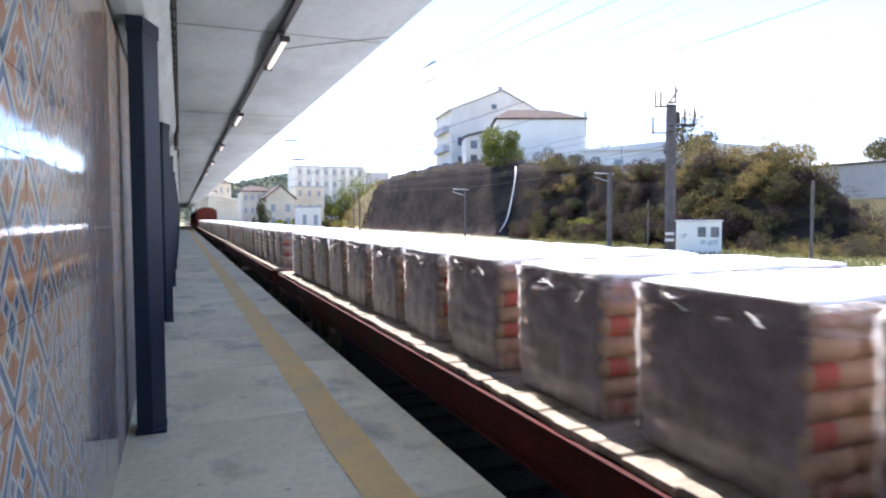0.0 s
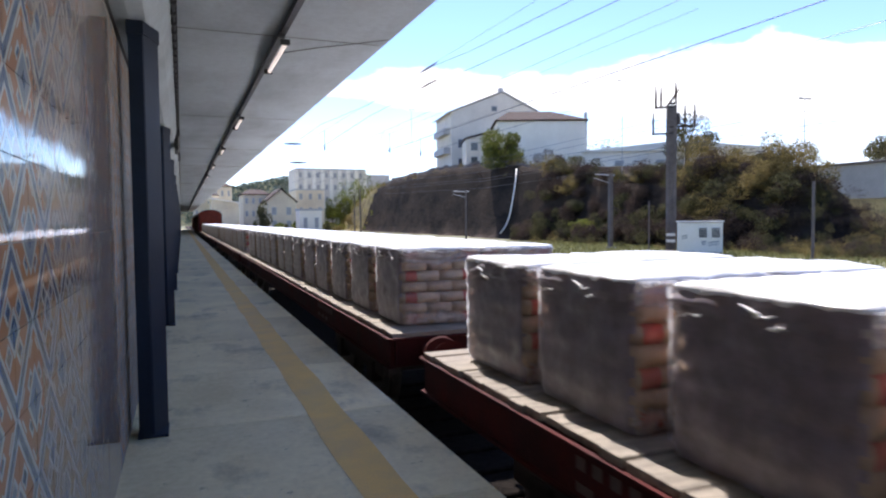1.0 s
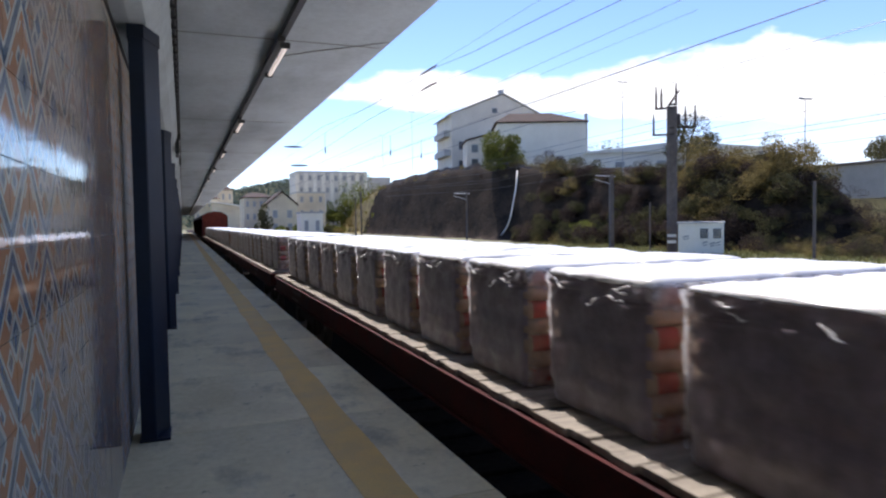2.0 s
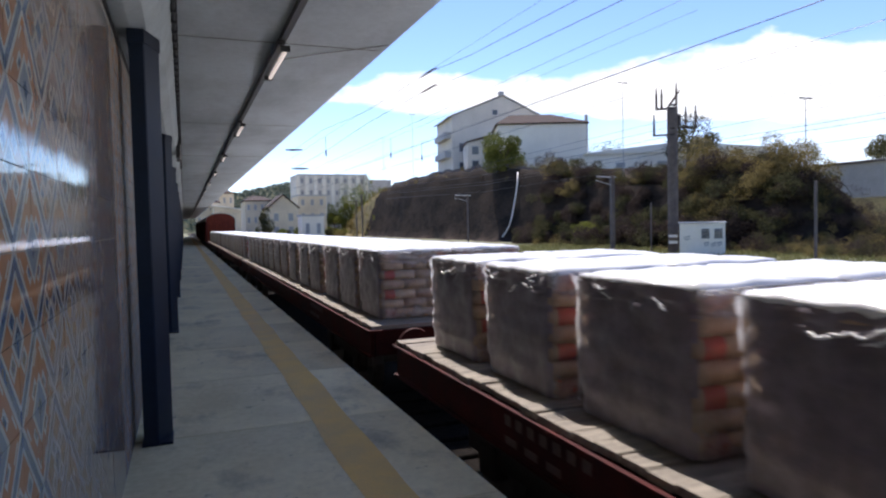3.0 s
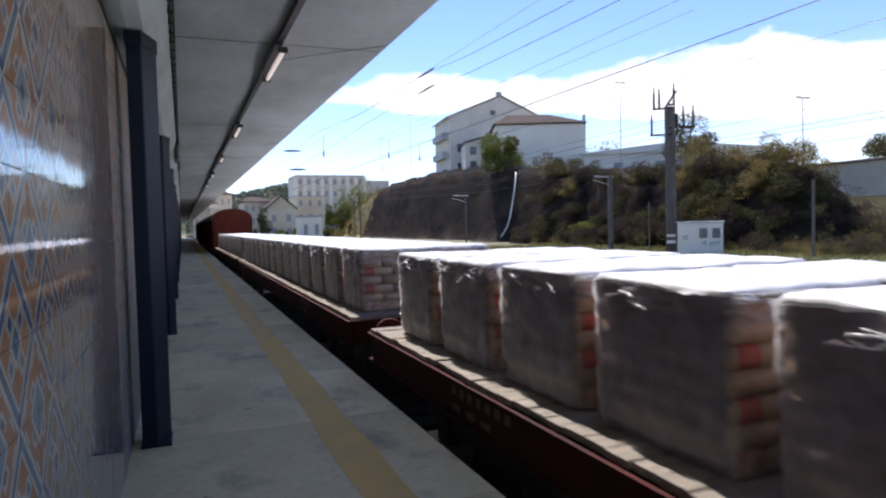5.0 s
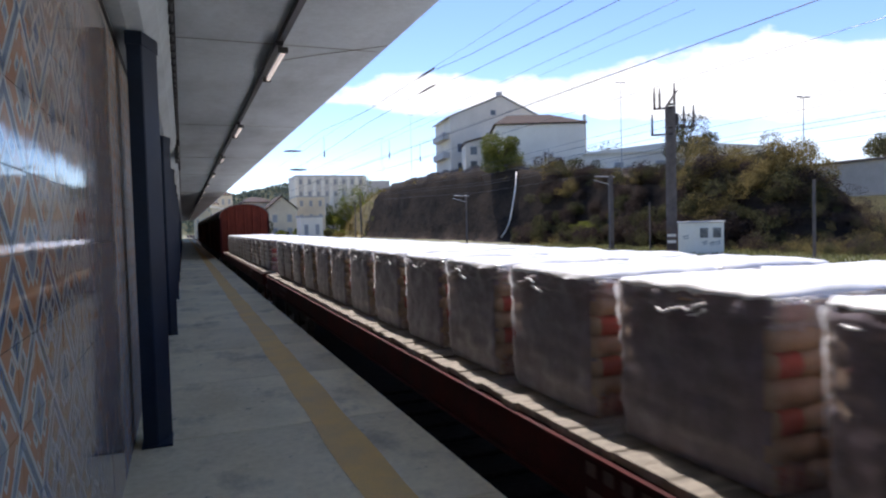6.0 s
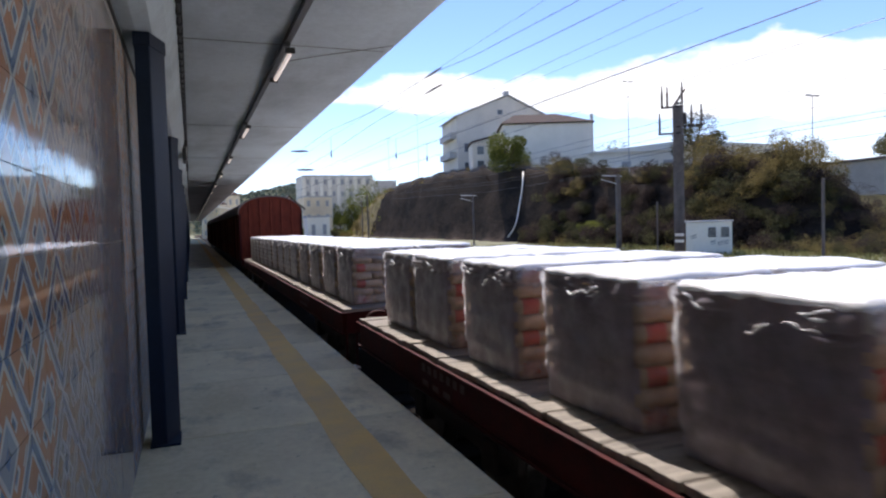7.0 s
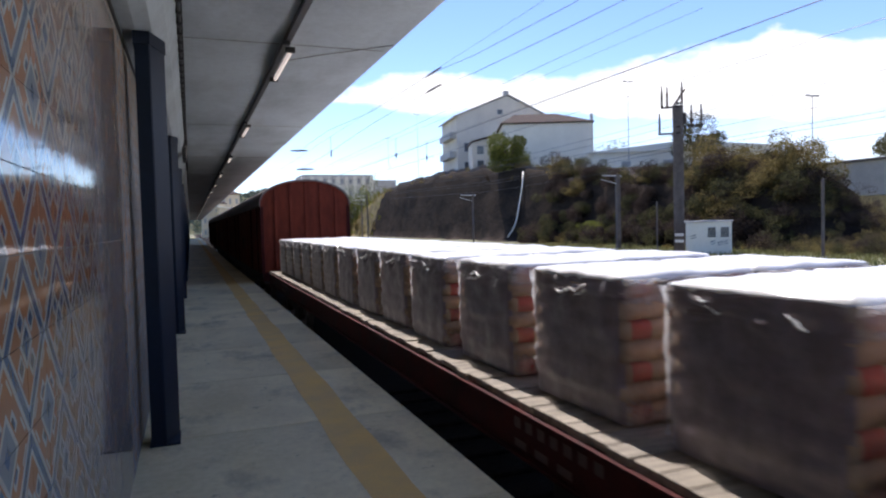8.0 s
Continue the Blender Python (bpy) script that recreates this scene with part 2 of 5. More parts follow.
RUST = surface("oxide_red_steel", (0.025, 0.0030, 0.0028), (0.076, 0.0095, 0.0076), 2.2, 28, 0.75, 0.25, vary=0.2)
RUST.node_tree.nodes["Principled BSDF"].inputs["Specular IOR Level"].default_value = 0.2
UNDER = surface("grimy_underframe", (0.018, 0.014, 0.012), (0.05, 0.035, 0.03), 4.0, 40, 0.7, 0.3)
WHEEL = surface("worn_wheel_steel", (0.05, 0.045, 0.04), (0.16, 0.14, 0.13), 6.0, 50, 0.45, 0.15, 0.8)
PLANK = surface("weathered_deck_plank", (0.125, 0.105, 0.08), (0.33, 0.285, 0.225), 3.0, 30, 0.8, 0.4, vary=0.16, stretch=(1, 8, 4))
def hood_material():
    """White plastic sheet, glossy and a little translucent."""
    m = surface("white_plastic_hood", (0.74, 0.735, 0.72), (0.84, 0.835, 0.82), 5.0, 16, 0.30, 0.5, dist=0.02)
    n = m.node_tree
    tl = n.nodes.new("ShaderNodeBsdfTranslucent")
    tl.inputs[0].default_value = (0.85, 0.85, 0.85, 1)
    mix = n.nodes.new("ShaderNodeMixShader")
    mix.inputs[0].default_value = 0.07
    n.links.new(n.nodes["Principled BSDF"].outputs[0], mix.inputs[1])
    n.links.new(tl.outputs[0], mix.inputs[2])
    n.links.new(mix.outputs[0], n.nodes["Material Output"].inputs["Surface"])
    return m


HOOD = hood_material()
FILM = film_material("clear_film", (0.56, 0.51, 0.47), 0.04, 0.30)
# grey side film, coloured darker still for shade; sheen gives the grazing haze
FILM_GREY_SHADED = film_material("shaded_grey_film", (0.205, 0.163, 0.188), 0.72, 0.95, 0.30, 0.22, 0.2, False)
FILM_GREY_SHADED.node_tree.nodes["Principled BSDF"].inputs["Sheen Weight"].default_value = 1.0
FILM_GREY_SHADED.node_tree.nodes["Principled BSDF"].inputs["Sheen Roughness"].default_value = 0.42
FILM_FOLD = film_material("folded_film", (0.72, 0.71, 0.70), 0.55, 1.0, 0.15, 0.3, 0.45, False)
FILM_CRUMPLED = film_material("crumpled_film", (0.78, 0.77, 0.76), 0.22, 0.70, 0.10, 0.2, 0.35, False)
FILM_GREY_SHADED.node_tree.nodes["Principled BSDF"].inputs["Specular IOR Level"].default_value = 1.0
# near-black colour stands in for the shade below the train
BALLAST_SHADED = surface("shade_dark_ballast", (0.006, 0.005, 0.0045), (0.022, 0.018, 0.015), 9.0, 26, 0.9, 1.0, dist=0.05)
BALLAST_SHADED.node_tree.nodes["Principled BSDF"].inputs["Specular IOR Level"].default_value = 0.05
TUBE = surface("tube_glass", (0.80, 0.76, 0.70), (0.86, 0.82, 0.76), 5.0, 60, 0.3, 0.0)
TUBE.node_tree.nodes["Principled BSDF"].inputs["Emission Color"].default_value = (1.0, 0.88, 0.78, 1)
TUBE.node_tree.nodes["Principled BSDF"].inputs["Emission Strength"].default_value = 0.4
BAG = bag_material("kraft_paper_bag", False)
BAG_RED = bag_material("kraft_paper_bag_red_print", True)
STACK_RED = bag_material("kraft_paper_stack_red_print", True, True)
COVERED = surface("faded_red_boards", (0.10, 0.018, 0.010), (0.20, 0.042, 0.022), 1.6, 22, 0.8, 0.3, stretch=(3, 3, 1))
COVERED.node_tree.nodes["Principled BSDF"].inputs["Specular IOR Level"].default_value = 0.2
ROOF = surface("dull_roof_sheet", (0.10, 0.075, 0.065), (0.20, 0.15, 0.13), 1.5, 20, 0.6, 0.2)
BALLAST = surface("ballast_stones", (0.09, 0.066, 0.05), (0.27, 0.205, 0.155), 9.0, 26, 0.9, 1.0, dist=0.05)
GROUND = surface("dry_ground", (0.10, 0.10, 0.05), (0.24, 0.23, 0.12), 0.25, 4, 0.95, 0.5)
SLEEPER = surface("sleeper_concrete", (0.20, 0.165, 0.13), (0.36, 0.31, 0.26), 4.0, 40, 0.85, 0.4, vary=0.3)
RAILS = surface("rusty_rail", (0.07, 0.03, 0.02), (0.16, 0.07, 0.045), 6.0, 40, 0.5, 0.2, 0.5)
# dark rock, its colour taken near black for the face's shade
EARTH = surface("dark_shaded_rock_cutting", (0.008, 0.006, 0.005), (0.050, 0.036, 0.026), 0.13, 1.1, 0.95, 1.0, stretch=(1, 1, 2.2), dist=0.2)
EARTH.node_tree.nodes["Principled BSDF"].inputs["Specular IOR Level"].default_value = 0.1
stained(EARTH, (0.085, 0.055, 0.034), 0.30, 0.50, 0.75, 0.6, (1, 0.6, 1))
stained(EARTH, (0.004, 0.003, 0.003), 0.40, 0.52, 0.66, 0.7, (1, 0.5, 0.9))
DRY_GRASS = surface("dry_grass_slope", (0.10, 0.075, 0.028), (0.34, 0.26, 0.095), 0.5, 6, 0.95, 0.8, dist=0.1)
RENDERED = surface("white_render", (0.80, 0.735, 0.61), (0.92, 0.86, 0.74), 0.3, 5, 0.85, 0.1)
RENDER_GREY = surface("grey_render", (0.40, 0.39, 0.38), (0.54, 0.53, 0.51), 0.3, 5, 0.85, 0.1)
TERRACOTTA = surface("terracotta_tiles", (0.032, 0.017, 0.011), (0.060, 0.032, 0.021), 0.8, 9, 0.95, 0.6, stretch=(1, 1, 1), dist=0.1)
HOUSE_BEIGE = surface("beige_render", (0.62, 0.565, 0.48), (0.78, 0.72, 0.62), 0.25, 4, 0.9, 0.1)
# window glass of distant buildings, its colour paled for haze
PANE_FAR = surface("far_pane_paled", (0.30, 0.29, 0.28), (0.42, 0.41, 0.39), 0.5, 3, 0.6, 0.0)
# cream render of the far town, colour lightened for sun and haze
SUNNY = surface("cream_render_sunlit", (0.62, 0.51, 0.35), (0.84, 0.72, 0.52), 0.2, 3, 0.9, 0.05)
PANE = surface("dark_window_glass", (0.07, 0.075, 0.08), (0.14, 0.15, 0.16), 0.5, 3, 0.15, 0.0)
POLE = surface("mast_concrete", (0.085, 0.068, 0.060), (0.175, 0.142, 0.125), 2.0, 20, 0.85, 0.3)
STEEL = surface("galvanised_steel", (0.34, 0.34, 0.35), (0.50, 0.50, 0.51), 4.0, 30, 0.6, 0.1, 0.2)
WIRE = surface("overhead_wire", (0.03, 0.03, 0.03), (0.08, 0.075, 0.07), 4.0, 30, 0.5, 0.0)
BROWN = surface("brown_insulator", (0.03, 0.018, 0.012), (0.07, 0.04, 0.03), 9.0, 30, 0.3, 0.0)
BRIDGE = surface("bridge_concrete", (0.38, 0.335, 0.275), (0.50, 0.445, 0.37), 0.4, 6, 0.9, 0.3)
BARK = surface("bark", (0.06, 0.045, 0.035), (0.14, 0.11, 0.085), 3.0, 25, 0.9, 0.6)
# olive is lightened for sun on the tops, brown darkened for shade below
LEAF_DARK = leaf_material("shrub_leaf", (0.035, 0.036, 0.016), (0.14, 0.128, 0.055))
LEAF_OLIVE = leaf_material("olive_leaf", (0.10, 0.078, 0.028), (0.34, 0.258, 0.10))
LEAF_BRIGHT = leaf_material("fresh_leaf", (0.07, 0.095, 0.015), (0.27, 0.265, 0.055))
LEAF_BROWN = leaf_material("shaded_dry_leaf", (0.026, 0.018, 0.016), (0.11, 0.078, 0.060))
# leaf colour of the far ridge, lightened to stand for distance haze
LEAF_HAZED = leaf_material("hazed_woods_leaf", (0.07, 0.095, 0.075), (0.17, 0.20, 0.15))
LEAF_TREE = leaf_material("young_tree_leaf", (0.055, 0.070, 0.014), (0.22, 0.225, 0.055))
GRASS = leaf_material("grass_blade", (0.13, 0.135, 0.045), (0.33, 0.31, 0.13))
PRINT = surface("faded_lettering", (0.06, 0.032, 0.028), (0.11, 0.065, 0.055), 8, 60, 0.7, 0.0)


# ---- building helpers ----
def box(bm, x0, x1, y0, y1, z0, z1, bevel=0.0, m=None, index=0):
    vs = [bm.verts.new((x, y, z)) for x in (x0, x1) for y in (y0, y1) for z in (z0, z1)]
    fs = [bm.faces.new([vs[i] for i in f]) for f in
          ((0, 1, 3, 2), (4, 6, 7, 5), (0, 4, 5, 1), (2, 3, 7, 6), (0, 2, 6, 4), (1, 5, 7, 3))]
    for f in fs:
        f.material_index = index
    if m is not None:
        for v in vs:
            v.co = m @ v.co
    if bevel:
        edges = list({e for f in fs for e in f.edges})
        bmesh.ops.bevel(bm, geom=edges, offset=bevel, segments=1, affect="EDGES", profile=0.7)
    return bm


def tube(bm, a, b, r0, r1=None, sides=8):
    a, b = Vector(a), Vector(b)
    r1 = r0 if r1 is None else r1
    q = (b - a).to_track_quat("Z", "Y")
    rings = []
    for p, r in ((a, r0), (b, r1)):
        rings.append([bm.verts.new(p + q @ Vector((r * math.cos(2 * math.pi * i / sides), r * math.sin(2 * math.pi * i / sides), 0)))
                      for i in range(sides)])
    for i in range(sides):
        j = (i + 1) % sides
        bm.faces.new((rings[0][i], rings[0][j], rings[1][j], rings[1][i]))
    bm.faces.new(rings[0][::-1])
    bm.faces.new(rings[1])
    return bm


def sweep(bm, points, radii, sides=6):
    """One closed skin of rings round a line of points."""
    points = [Vector(p) for p in points]
    rings = []
    for i, p in enumerate(points):
        way = points[min(i + 1, len(points) - 1)] - points[max(i - 1, 0)]
        q = way.to_track_quat("Z", "Y")
        r = radii[i] if isinstance(radii, (list, tuple)) else radii
        rings.append([bm.verts.new(p + q @ Vector((r * math.cos(2 * math.pi * k / sides), r * math.sin(2 * math.pi * k / sides), 0))) for k in range(sides)])
    for a, b in zip(rings, rings[1:]):
        for k in range(sides):
            bm.faces.new((a[k], a[(k + 1) % sides], b[(k + 1) % sides], b[k]))
    bm.faces.new(rings[0][::-1])
    bm.faces.new(rings[-1])
    return bm


def mesh_of(name, bm, *materials, smooth=False):
    bmesh.ops.recalc_face_normals(bm, faces=bm.faces[:])
    me = bpy.data.meshes.new(name)
    bm.to_mesh(me)
    bm.free()
    for m in materials:
        me.materials.append(m)
    if smooth:
        me.shade_smooth()
    return me


def part(name, bm, material, parent, label="", smooth=False, at=None):
    me = bm if isinstance(bm, bpy.types.Mesh) else mesh_of(name, bm, *(material if isinstance(material, tuple) else (material,)), smooth=smooth)
    ob = new(name, me)
    ob.parent = parent
    if at is not None:
        ob.matrix_basis = at
    return tagged(ob, label)


def thing(name, label, category, at=None, group="", kind=""):
    ob = new(name)
    ob.empty_display_size = 0.2
    if at is not None:
        ob.matrix_basis = at
    return tagged(ob, label, category, group, kind)


def solid(name, bm, material, label, category, kind="", at=None, group="", smooth=False):
    ob = new(name, mesh_of(name, bm, *(material if isinstance(material, tuple) else (material,)), smooth=smooth))
    if at is not None:
        ob.matrix_basis = at
    return tagged(ob, label, category, group, kind)


B = bmesh.new

# ---- ground, tracks, far platform ----
bm = B()
box(bm, -2500, 2500, -1500, 3500, RAIL - 0.6, RAIL - 0.16)
solid("ground", bm, GROUND, "dry grassy ground beside the railway", "ground", "structure")
bm = B()
box(bm, 7.0, 16.2, -30, 420, RAIL - 0.5, RAIL - 0.14)
solid("ballast_bed", bm, BALLAST, "brown and grey crushed stone ballast", "ballast", "structure")

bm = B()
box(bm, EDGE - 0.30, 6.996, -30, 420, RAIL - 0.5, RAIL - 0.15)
solid("ballast_shaded", bm, BALLAST_SHADED, "ballast under the near track, blackened to stand for shade", "ballast", "structure")

rs = random.Random(5)
stones = B()
for i in range(5200):
    x, y = rs.uniform(7.1, 16.1), 3 + 42 * rs.random() ** 1.6
    r = rs.uniform(0.03, 0.075)
    t = pose(x, y, RAIL - 0.14 + r * 0.3, rs.uniform(0, 90), rs.uniform(0, 90), rs.uniform(0, 90))
    vs = [stones.verts.new(t @ Vector(p)) for p in ((r, 0, 0), (-r, 0.2 * r, 0), (0, r, 0.1 * r), (0.1 * r, -r, 0), (0, 0, r * 0.8), (0, 0, -r * 0.8))]
    for a, b in ((0, 2), (2, 1), (1, 3), (3, 0)):
        stones.faces.new((vs[a], vs[b], vs[4]))
        stones.faces.new((vs[b], vs[a], vs[5]))
solid("loose_ballast", stones, BALLAST, "loose crushed stones between the rails", "ballast", "stuff")

rail_bm = B()
for z0, z1, w in ((-0.14, -0.125, 0.07), (-0.125, -0.035, 0.010), (-0.035, 0.0, 0.036)):
    box(rail_bm, -w, w, -20, 400, z0, z1)
RAIL_MESH = mesh_of("rail", rail_bm, RAILS)
bm = B()
box(bm, -1.3, 1.3, -0.12, 0.12, -0.12, 0.0, 0.015)
SLEEPER_MESH = mesh_of("sleeper", bm, SLEEPER)
# near-track sleepers share the ballast's painted shade
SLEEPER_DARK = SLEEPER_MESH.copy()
SLEEPER_DARK.materials[0] = BALLAST_SHADED
for n_track, cx in enumerate((TRACK, 9.72, 13.8)):
    tr = thing("railway_track", "rusty steel rails on concrete sleepers in ballast", "railway track", pose(cx, 0, RAIL), "parallel tracks", "structure")
    for side in (-0.867, 0.867):
        part("rail", RAIL_MESH, None, tr, at=pose(side, 0, 0))
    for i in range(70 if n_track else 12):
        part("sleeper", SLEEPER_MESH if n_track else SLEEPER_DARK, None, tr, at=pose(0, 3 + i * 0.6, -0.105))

bm = B()
box(bm, 16.35, 19.1, -20, 60, RAIL - 0.4, RAIL + 0.29, 0.03)
# body takes the darker mast concrete in place of shade on its face
far_platform = solid("platform_far", bm, POLE, "low concrete platform across the tracks", "platform", "structure")
bm = B()
box(bm, 16.28, 19.15, -20, 60, RAIL + 0.29, RAIL + 0.37, 0.015)
part("coping", bm, KERB, far_platform)

# ---- near platform ----
bm = B()
box(bm, -3.0, EDGE - 0.12, -8, 150, RAIL - 0.5, -0.21)
platform = solid("platform", bm, CONCRETE, "grey concrete station platform in the shade", "platform", "structure")
slab_bm = B()
box(slab_bm, WALL - 0.02, EDGE, 0.003, 1.997, -0.20, 0.0, 0.010)
SLAB = mesh_of("paving_slab", slab_bm, CONCRETE)
for i in range(79):
    part("paving_slab", SLAB, None, platform, at=pose(0, -8.35 + i * 2.0, 0))
bm = B()
box(bm, EDGE - 0.119, EDGE - 0.08, -8, 150, RAIL - 0.5, -0.203)
part("platform_face", bm, KERB, platform)
bm = B()
for i in range(140):
    y0 = -4 + i
    q = [bm.verts.new((x + 0.010 * math.sin(3.1 * y + x * 9) + 0.006 * math.sin(11 * y), y, 0.004)) for y in (y0, y0 + 0.5, y0 + 1.0) for x in (0.97, 1.29)]
    bm.faces.new((q[0], q[1], q[3], q[2]))
    bm.faces.new((q[2], q[3], q[5], q[4]))
bmesh.ops.remove_doubles(bm, verts=bm.verts[:], dist=1e-4)
solid("safety_line", bm, YELLOW, "worn yellow safety line painted on the platform", "safety line", "structure")

# ---- tiled wall ----
WALL_TOP = 3.12
WALL_END = 13.6
bm = B()
box(bm, WALL - 0.30, WALL - 0.012, -8.0, WALL_END, 0.0, WALL_TOP)
wall = solid("wall_station", bm, GROUT, "station wall covered in patterned glazed tiles", "wall", "structure")
bm = B()
box(bm, WALL - 0.31, WALL + 0.006, -8.0, WALL_END + 0.01, WALL_TOP, WALL_TOP + 0.025)
part("capping_strip", bm, BLACK, wall)
TS = 0.236
bm = B()
for i in range(40):
    y = 4.862 + i * TS
    for z0, z1 in [(0.0, 1.627 - 6 * TS - 0.002)] + [(1.627 + (j - 6) * TS + 0.0015, 1.627 + (j - 5) * TS - 0.0015) for j in range(12)]:
        if z1 < WALL_TOP and y + TS < WALL_END:
            box(bm, WALL - 0.011, WALL + 0.001 * math.sin(i * 5 + z0 * 37), y, y + TS - 0.003, z0, z1)
tagged(part("dull_tile", bm, TILE_DULL, wall, "dulled tiles at the far end of the wall"), kind="stuff")
tile_bm = B()
box(tile_bm, -0.012, 0.0, 0.0015, TS - 0.0015, 0.0015, TS - 0.0015)
TILE_MESH = mesh_of("wall_tile", tile_bm, TILE)
rt = random.Random(3)
for j in range(13):
    for i in range(25):
        y, z = 4.858 - (i + 1) * TS, 1.627 - 6 * TS + j * TS
        if z + TS > WALL_TOP or y < -0.9:
            continue
        part("wall_tile", TILE_MESH, None, wall, at=pose(WALL, y, z, 0, rt.uniform(-0.12, 0.12), rt.uniform(-0.22, 0.22)))
for i in range(25):
    bm = B()
    box(bm, -0.012, 0.0, 0.0015, TS - 0.0015, 0.0, 1.627 - 6 * TS - 0.002)
    if i == 0:
        CUT = mesh_of("cut_tile", bm, TILE)
    else:
        bm.free()
    part("cut_tile", CUT, None, wall, at=pose(WALL, 4.858 - (i + 1) * TS, 0.0))

# ---- building behind the columns ----
bm = B()
box(bm, -3.0, -2.75, -8, 150, 0, 3.68)
solid("wall_back", bm, PLASTER, "plain grey wall behind the platform columns", "wall", "structure")
bm = B()
box(bm, -0.62, -0.50, WALL_END + 0.02, 90, 0, 2.9)
solid("wall_inner", bm, WALL_DULL, "dull wall between the platform columns", "wall", "structure")

# ---- canopy ----
bm = B()
box(bm, -3.0, 2.20, -8, 150, 3.69, 3.99)
canopy = solid("ceiling_canopy", bm, CANOPY, "pale painted concrete platform canopy", "canopy", "structure")
bm = B()
for i in range(24):
    box(bm, -2.9, 2.17, 7.4 + 6.0 * i, 7.41 + 6.0 * i, 3.684, 3.6905)
solid("ceiling_joints", bm, PLASTER, "fine joints across the canopy underside", "joint", "structure")
bm = B()
box(bm, 2.20, 2.255, -8, 150, 3.71, 4.03, 0.008)
solid("trim_fascia", bm, CANOPY, "pale canopy edge fascia", "trim", "structure")

def upright(plan, z0, z1):
    """A prism that stands on a plan outline."""
    bm = B()
    lo = [bm.verts.new((x, y, z0)) for x, y in plan]
    hi = [bm.verts.new((x, y, z1)) for x, y in plan]
    bm.faces.new(lo)
    bm.faces.new(hi[::-1])
    for i in range(len(plan)):
        j = (i + 1) % len(plan)
        bm.faces.new((lo[i], hi[i], hi[j], lo[j]))
    return bm


COL = mesh_of("shaft", upright(((-0.345, -0.15), (-0.245, -0.15), (-0.235, -0.14), (-0.142, 0.12), (-0.142, 0.15), (-0.345, 0.15)), 0.0, 3.10), BLUE)
HEAD = mesh_of("bracket", upright(((-0.355, -0.16), (-0.235, -0.16), (-0.132, 0.13), (-0.132, 0.16), (-0.355, 0.16)), 3.10, 3.20), BLUE)
bm = B()
profile = ((-0.9, 3.688), (-0.9, 3.20), (-0.33, 3.20), (-0.22, 3.23), (-0.12, 3.34), (-0.06, 3.50), (-0.04, 3.688))
ends = [[bm.verts.new((x, y, z)) for x, z in profile] for y in (-8, 150)]
bm.faces.new(ends[0])
bm.faces.new(ends[1][::-1])
for i in range(len(profile)):
    j = (i + 1) % len(profile)
    bm.faces.new((ends[0][i], ends[1][i], ends[1][j], ends[0][j]))
solid("ceiling_beam", bm, CANOPY, "pale coved concrete beam over the columns", "beam", "structure")
bm = B()
box(bm, -0.358, -0.135, -0.162, 0.162, 0.0, 0.02, 0.004)
FOOT = mesh_of("base", bm, BLUE)
column = thing("platform_column", "dark blue painted canopy column", "column", pose(0, 5.67, 0), "canopy columns", "structure")
for nm, me in (("shaft", COL), ("bracket", HEAD), ("base", FOOT)):
    part(nm, me, None, column)
for i in range(1, 22):
    copy_thing(column, pose(0, 5.67 + 5.9 * i, 0))

# cable tray with tube lamps, and the clipped conduit
bm = B()
box(bm, 1.0, 1.065, -5, 140, 3.62, 3.69, 0.004)
solid("cable_tray", bm, BLACK, "black cable tray under the canopy", "cable tray")
bm = B()
sweep(bm, [(1.06, 8.15, 3.672), (1.5, 7.72, 3.678), (1.9, 7.36, 3.676), (2.2, 7.1, 3.68)], 0.005, 6)
solid("lamp_cable", bm, PLASTER, "thin grey cable across the canopy underside", "cable")
bm = B()
box(bm, -0.04, 0.04, -0.83, 0.83, 0.0, 0.05, 0.008)
lamp = thing("tube_lamp", "slim white tube lamp hung from a black tray", "lamp", pose(1.04, 7.85, 3.535), "tube lamps under the canopy")
part("housing", bm, BLACK, lamp, at=pose(-0.03, 0, 0.042))
bm = B()
tube(bm, (0, -0.71, 0), (0, 0.71, 0), 0.022, sides=12)
part("tube", bm, TUBE, lamp, "white fluorescent tube", smooth=True, at=pose(0.035, 0, 0.02))
for s in (-1, 1):
    bm = B()
    box(bm, -0.05, 0.05, s * 0.73 - 0.02, s * 0.73 + 0.02, -0.01, 0.05, 0.005)
    part("socket", bm, BLACK, lamp, at=pose(0.02, 0, 0))
for i in range(1, 26):
    copy_thing(lamp, pose(1.04, 7.85 + 5.46 * i, 3.535))
bm = B()
tube(bm, (0, -5, 0), (0, 140, 0), 0.014)
conduit = solid("conduit", bm, BLACK, "black conduit clipped under the canopy", "conduit", at=pose(-0.02, 0, 3.61))
clip_bm = B()
box(clip_bm, -0.028, 0.028, -0.035, 0.035, -0.03, 0.08, 0.01)
CLIP = mesh_of("clip", clip_bm, BLACK)
for i in range(60):
    part("clip", CLIP, None, conduit, at=pose(0, 3.0 + 0.33 * i, 0))
bm = B()
box(bm, -0.05, 0.05, -0.6, 0.6, -0.16, -0.02, 0.01)
part("junction_box", bm, BLACK, conduit, at=pose(-0.02, 15.4, 0))
sign = thing("hanging_lamp", "narrow black lamp housing with a white front", "lamp", pose(-0.06, 15.4, 3.18))
bm = B()
box(bm, -0.04, 0.04, -0.5, 0.5, 0.0, 0.36, 0.01)
part("housing", bm, BLACK, sign)
bm = B()
box(bm, 0.041, 0.05, -0.45, 0.45, 0.03, 0.33, 0.003)
part("diffuser", bm, WHITE, sign)

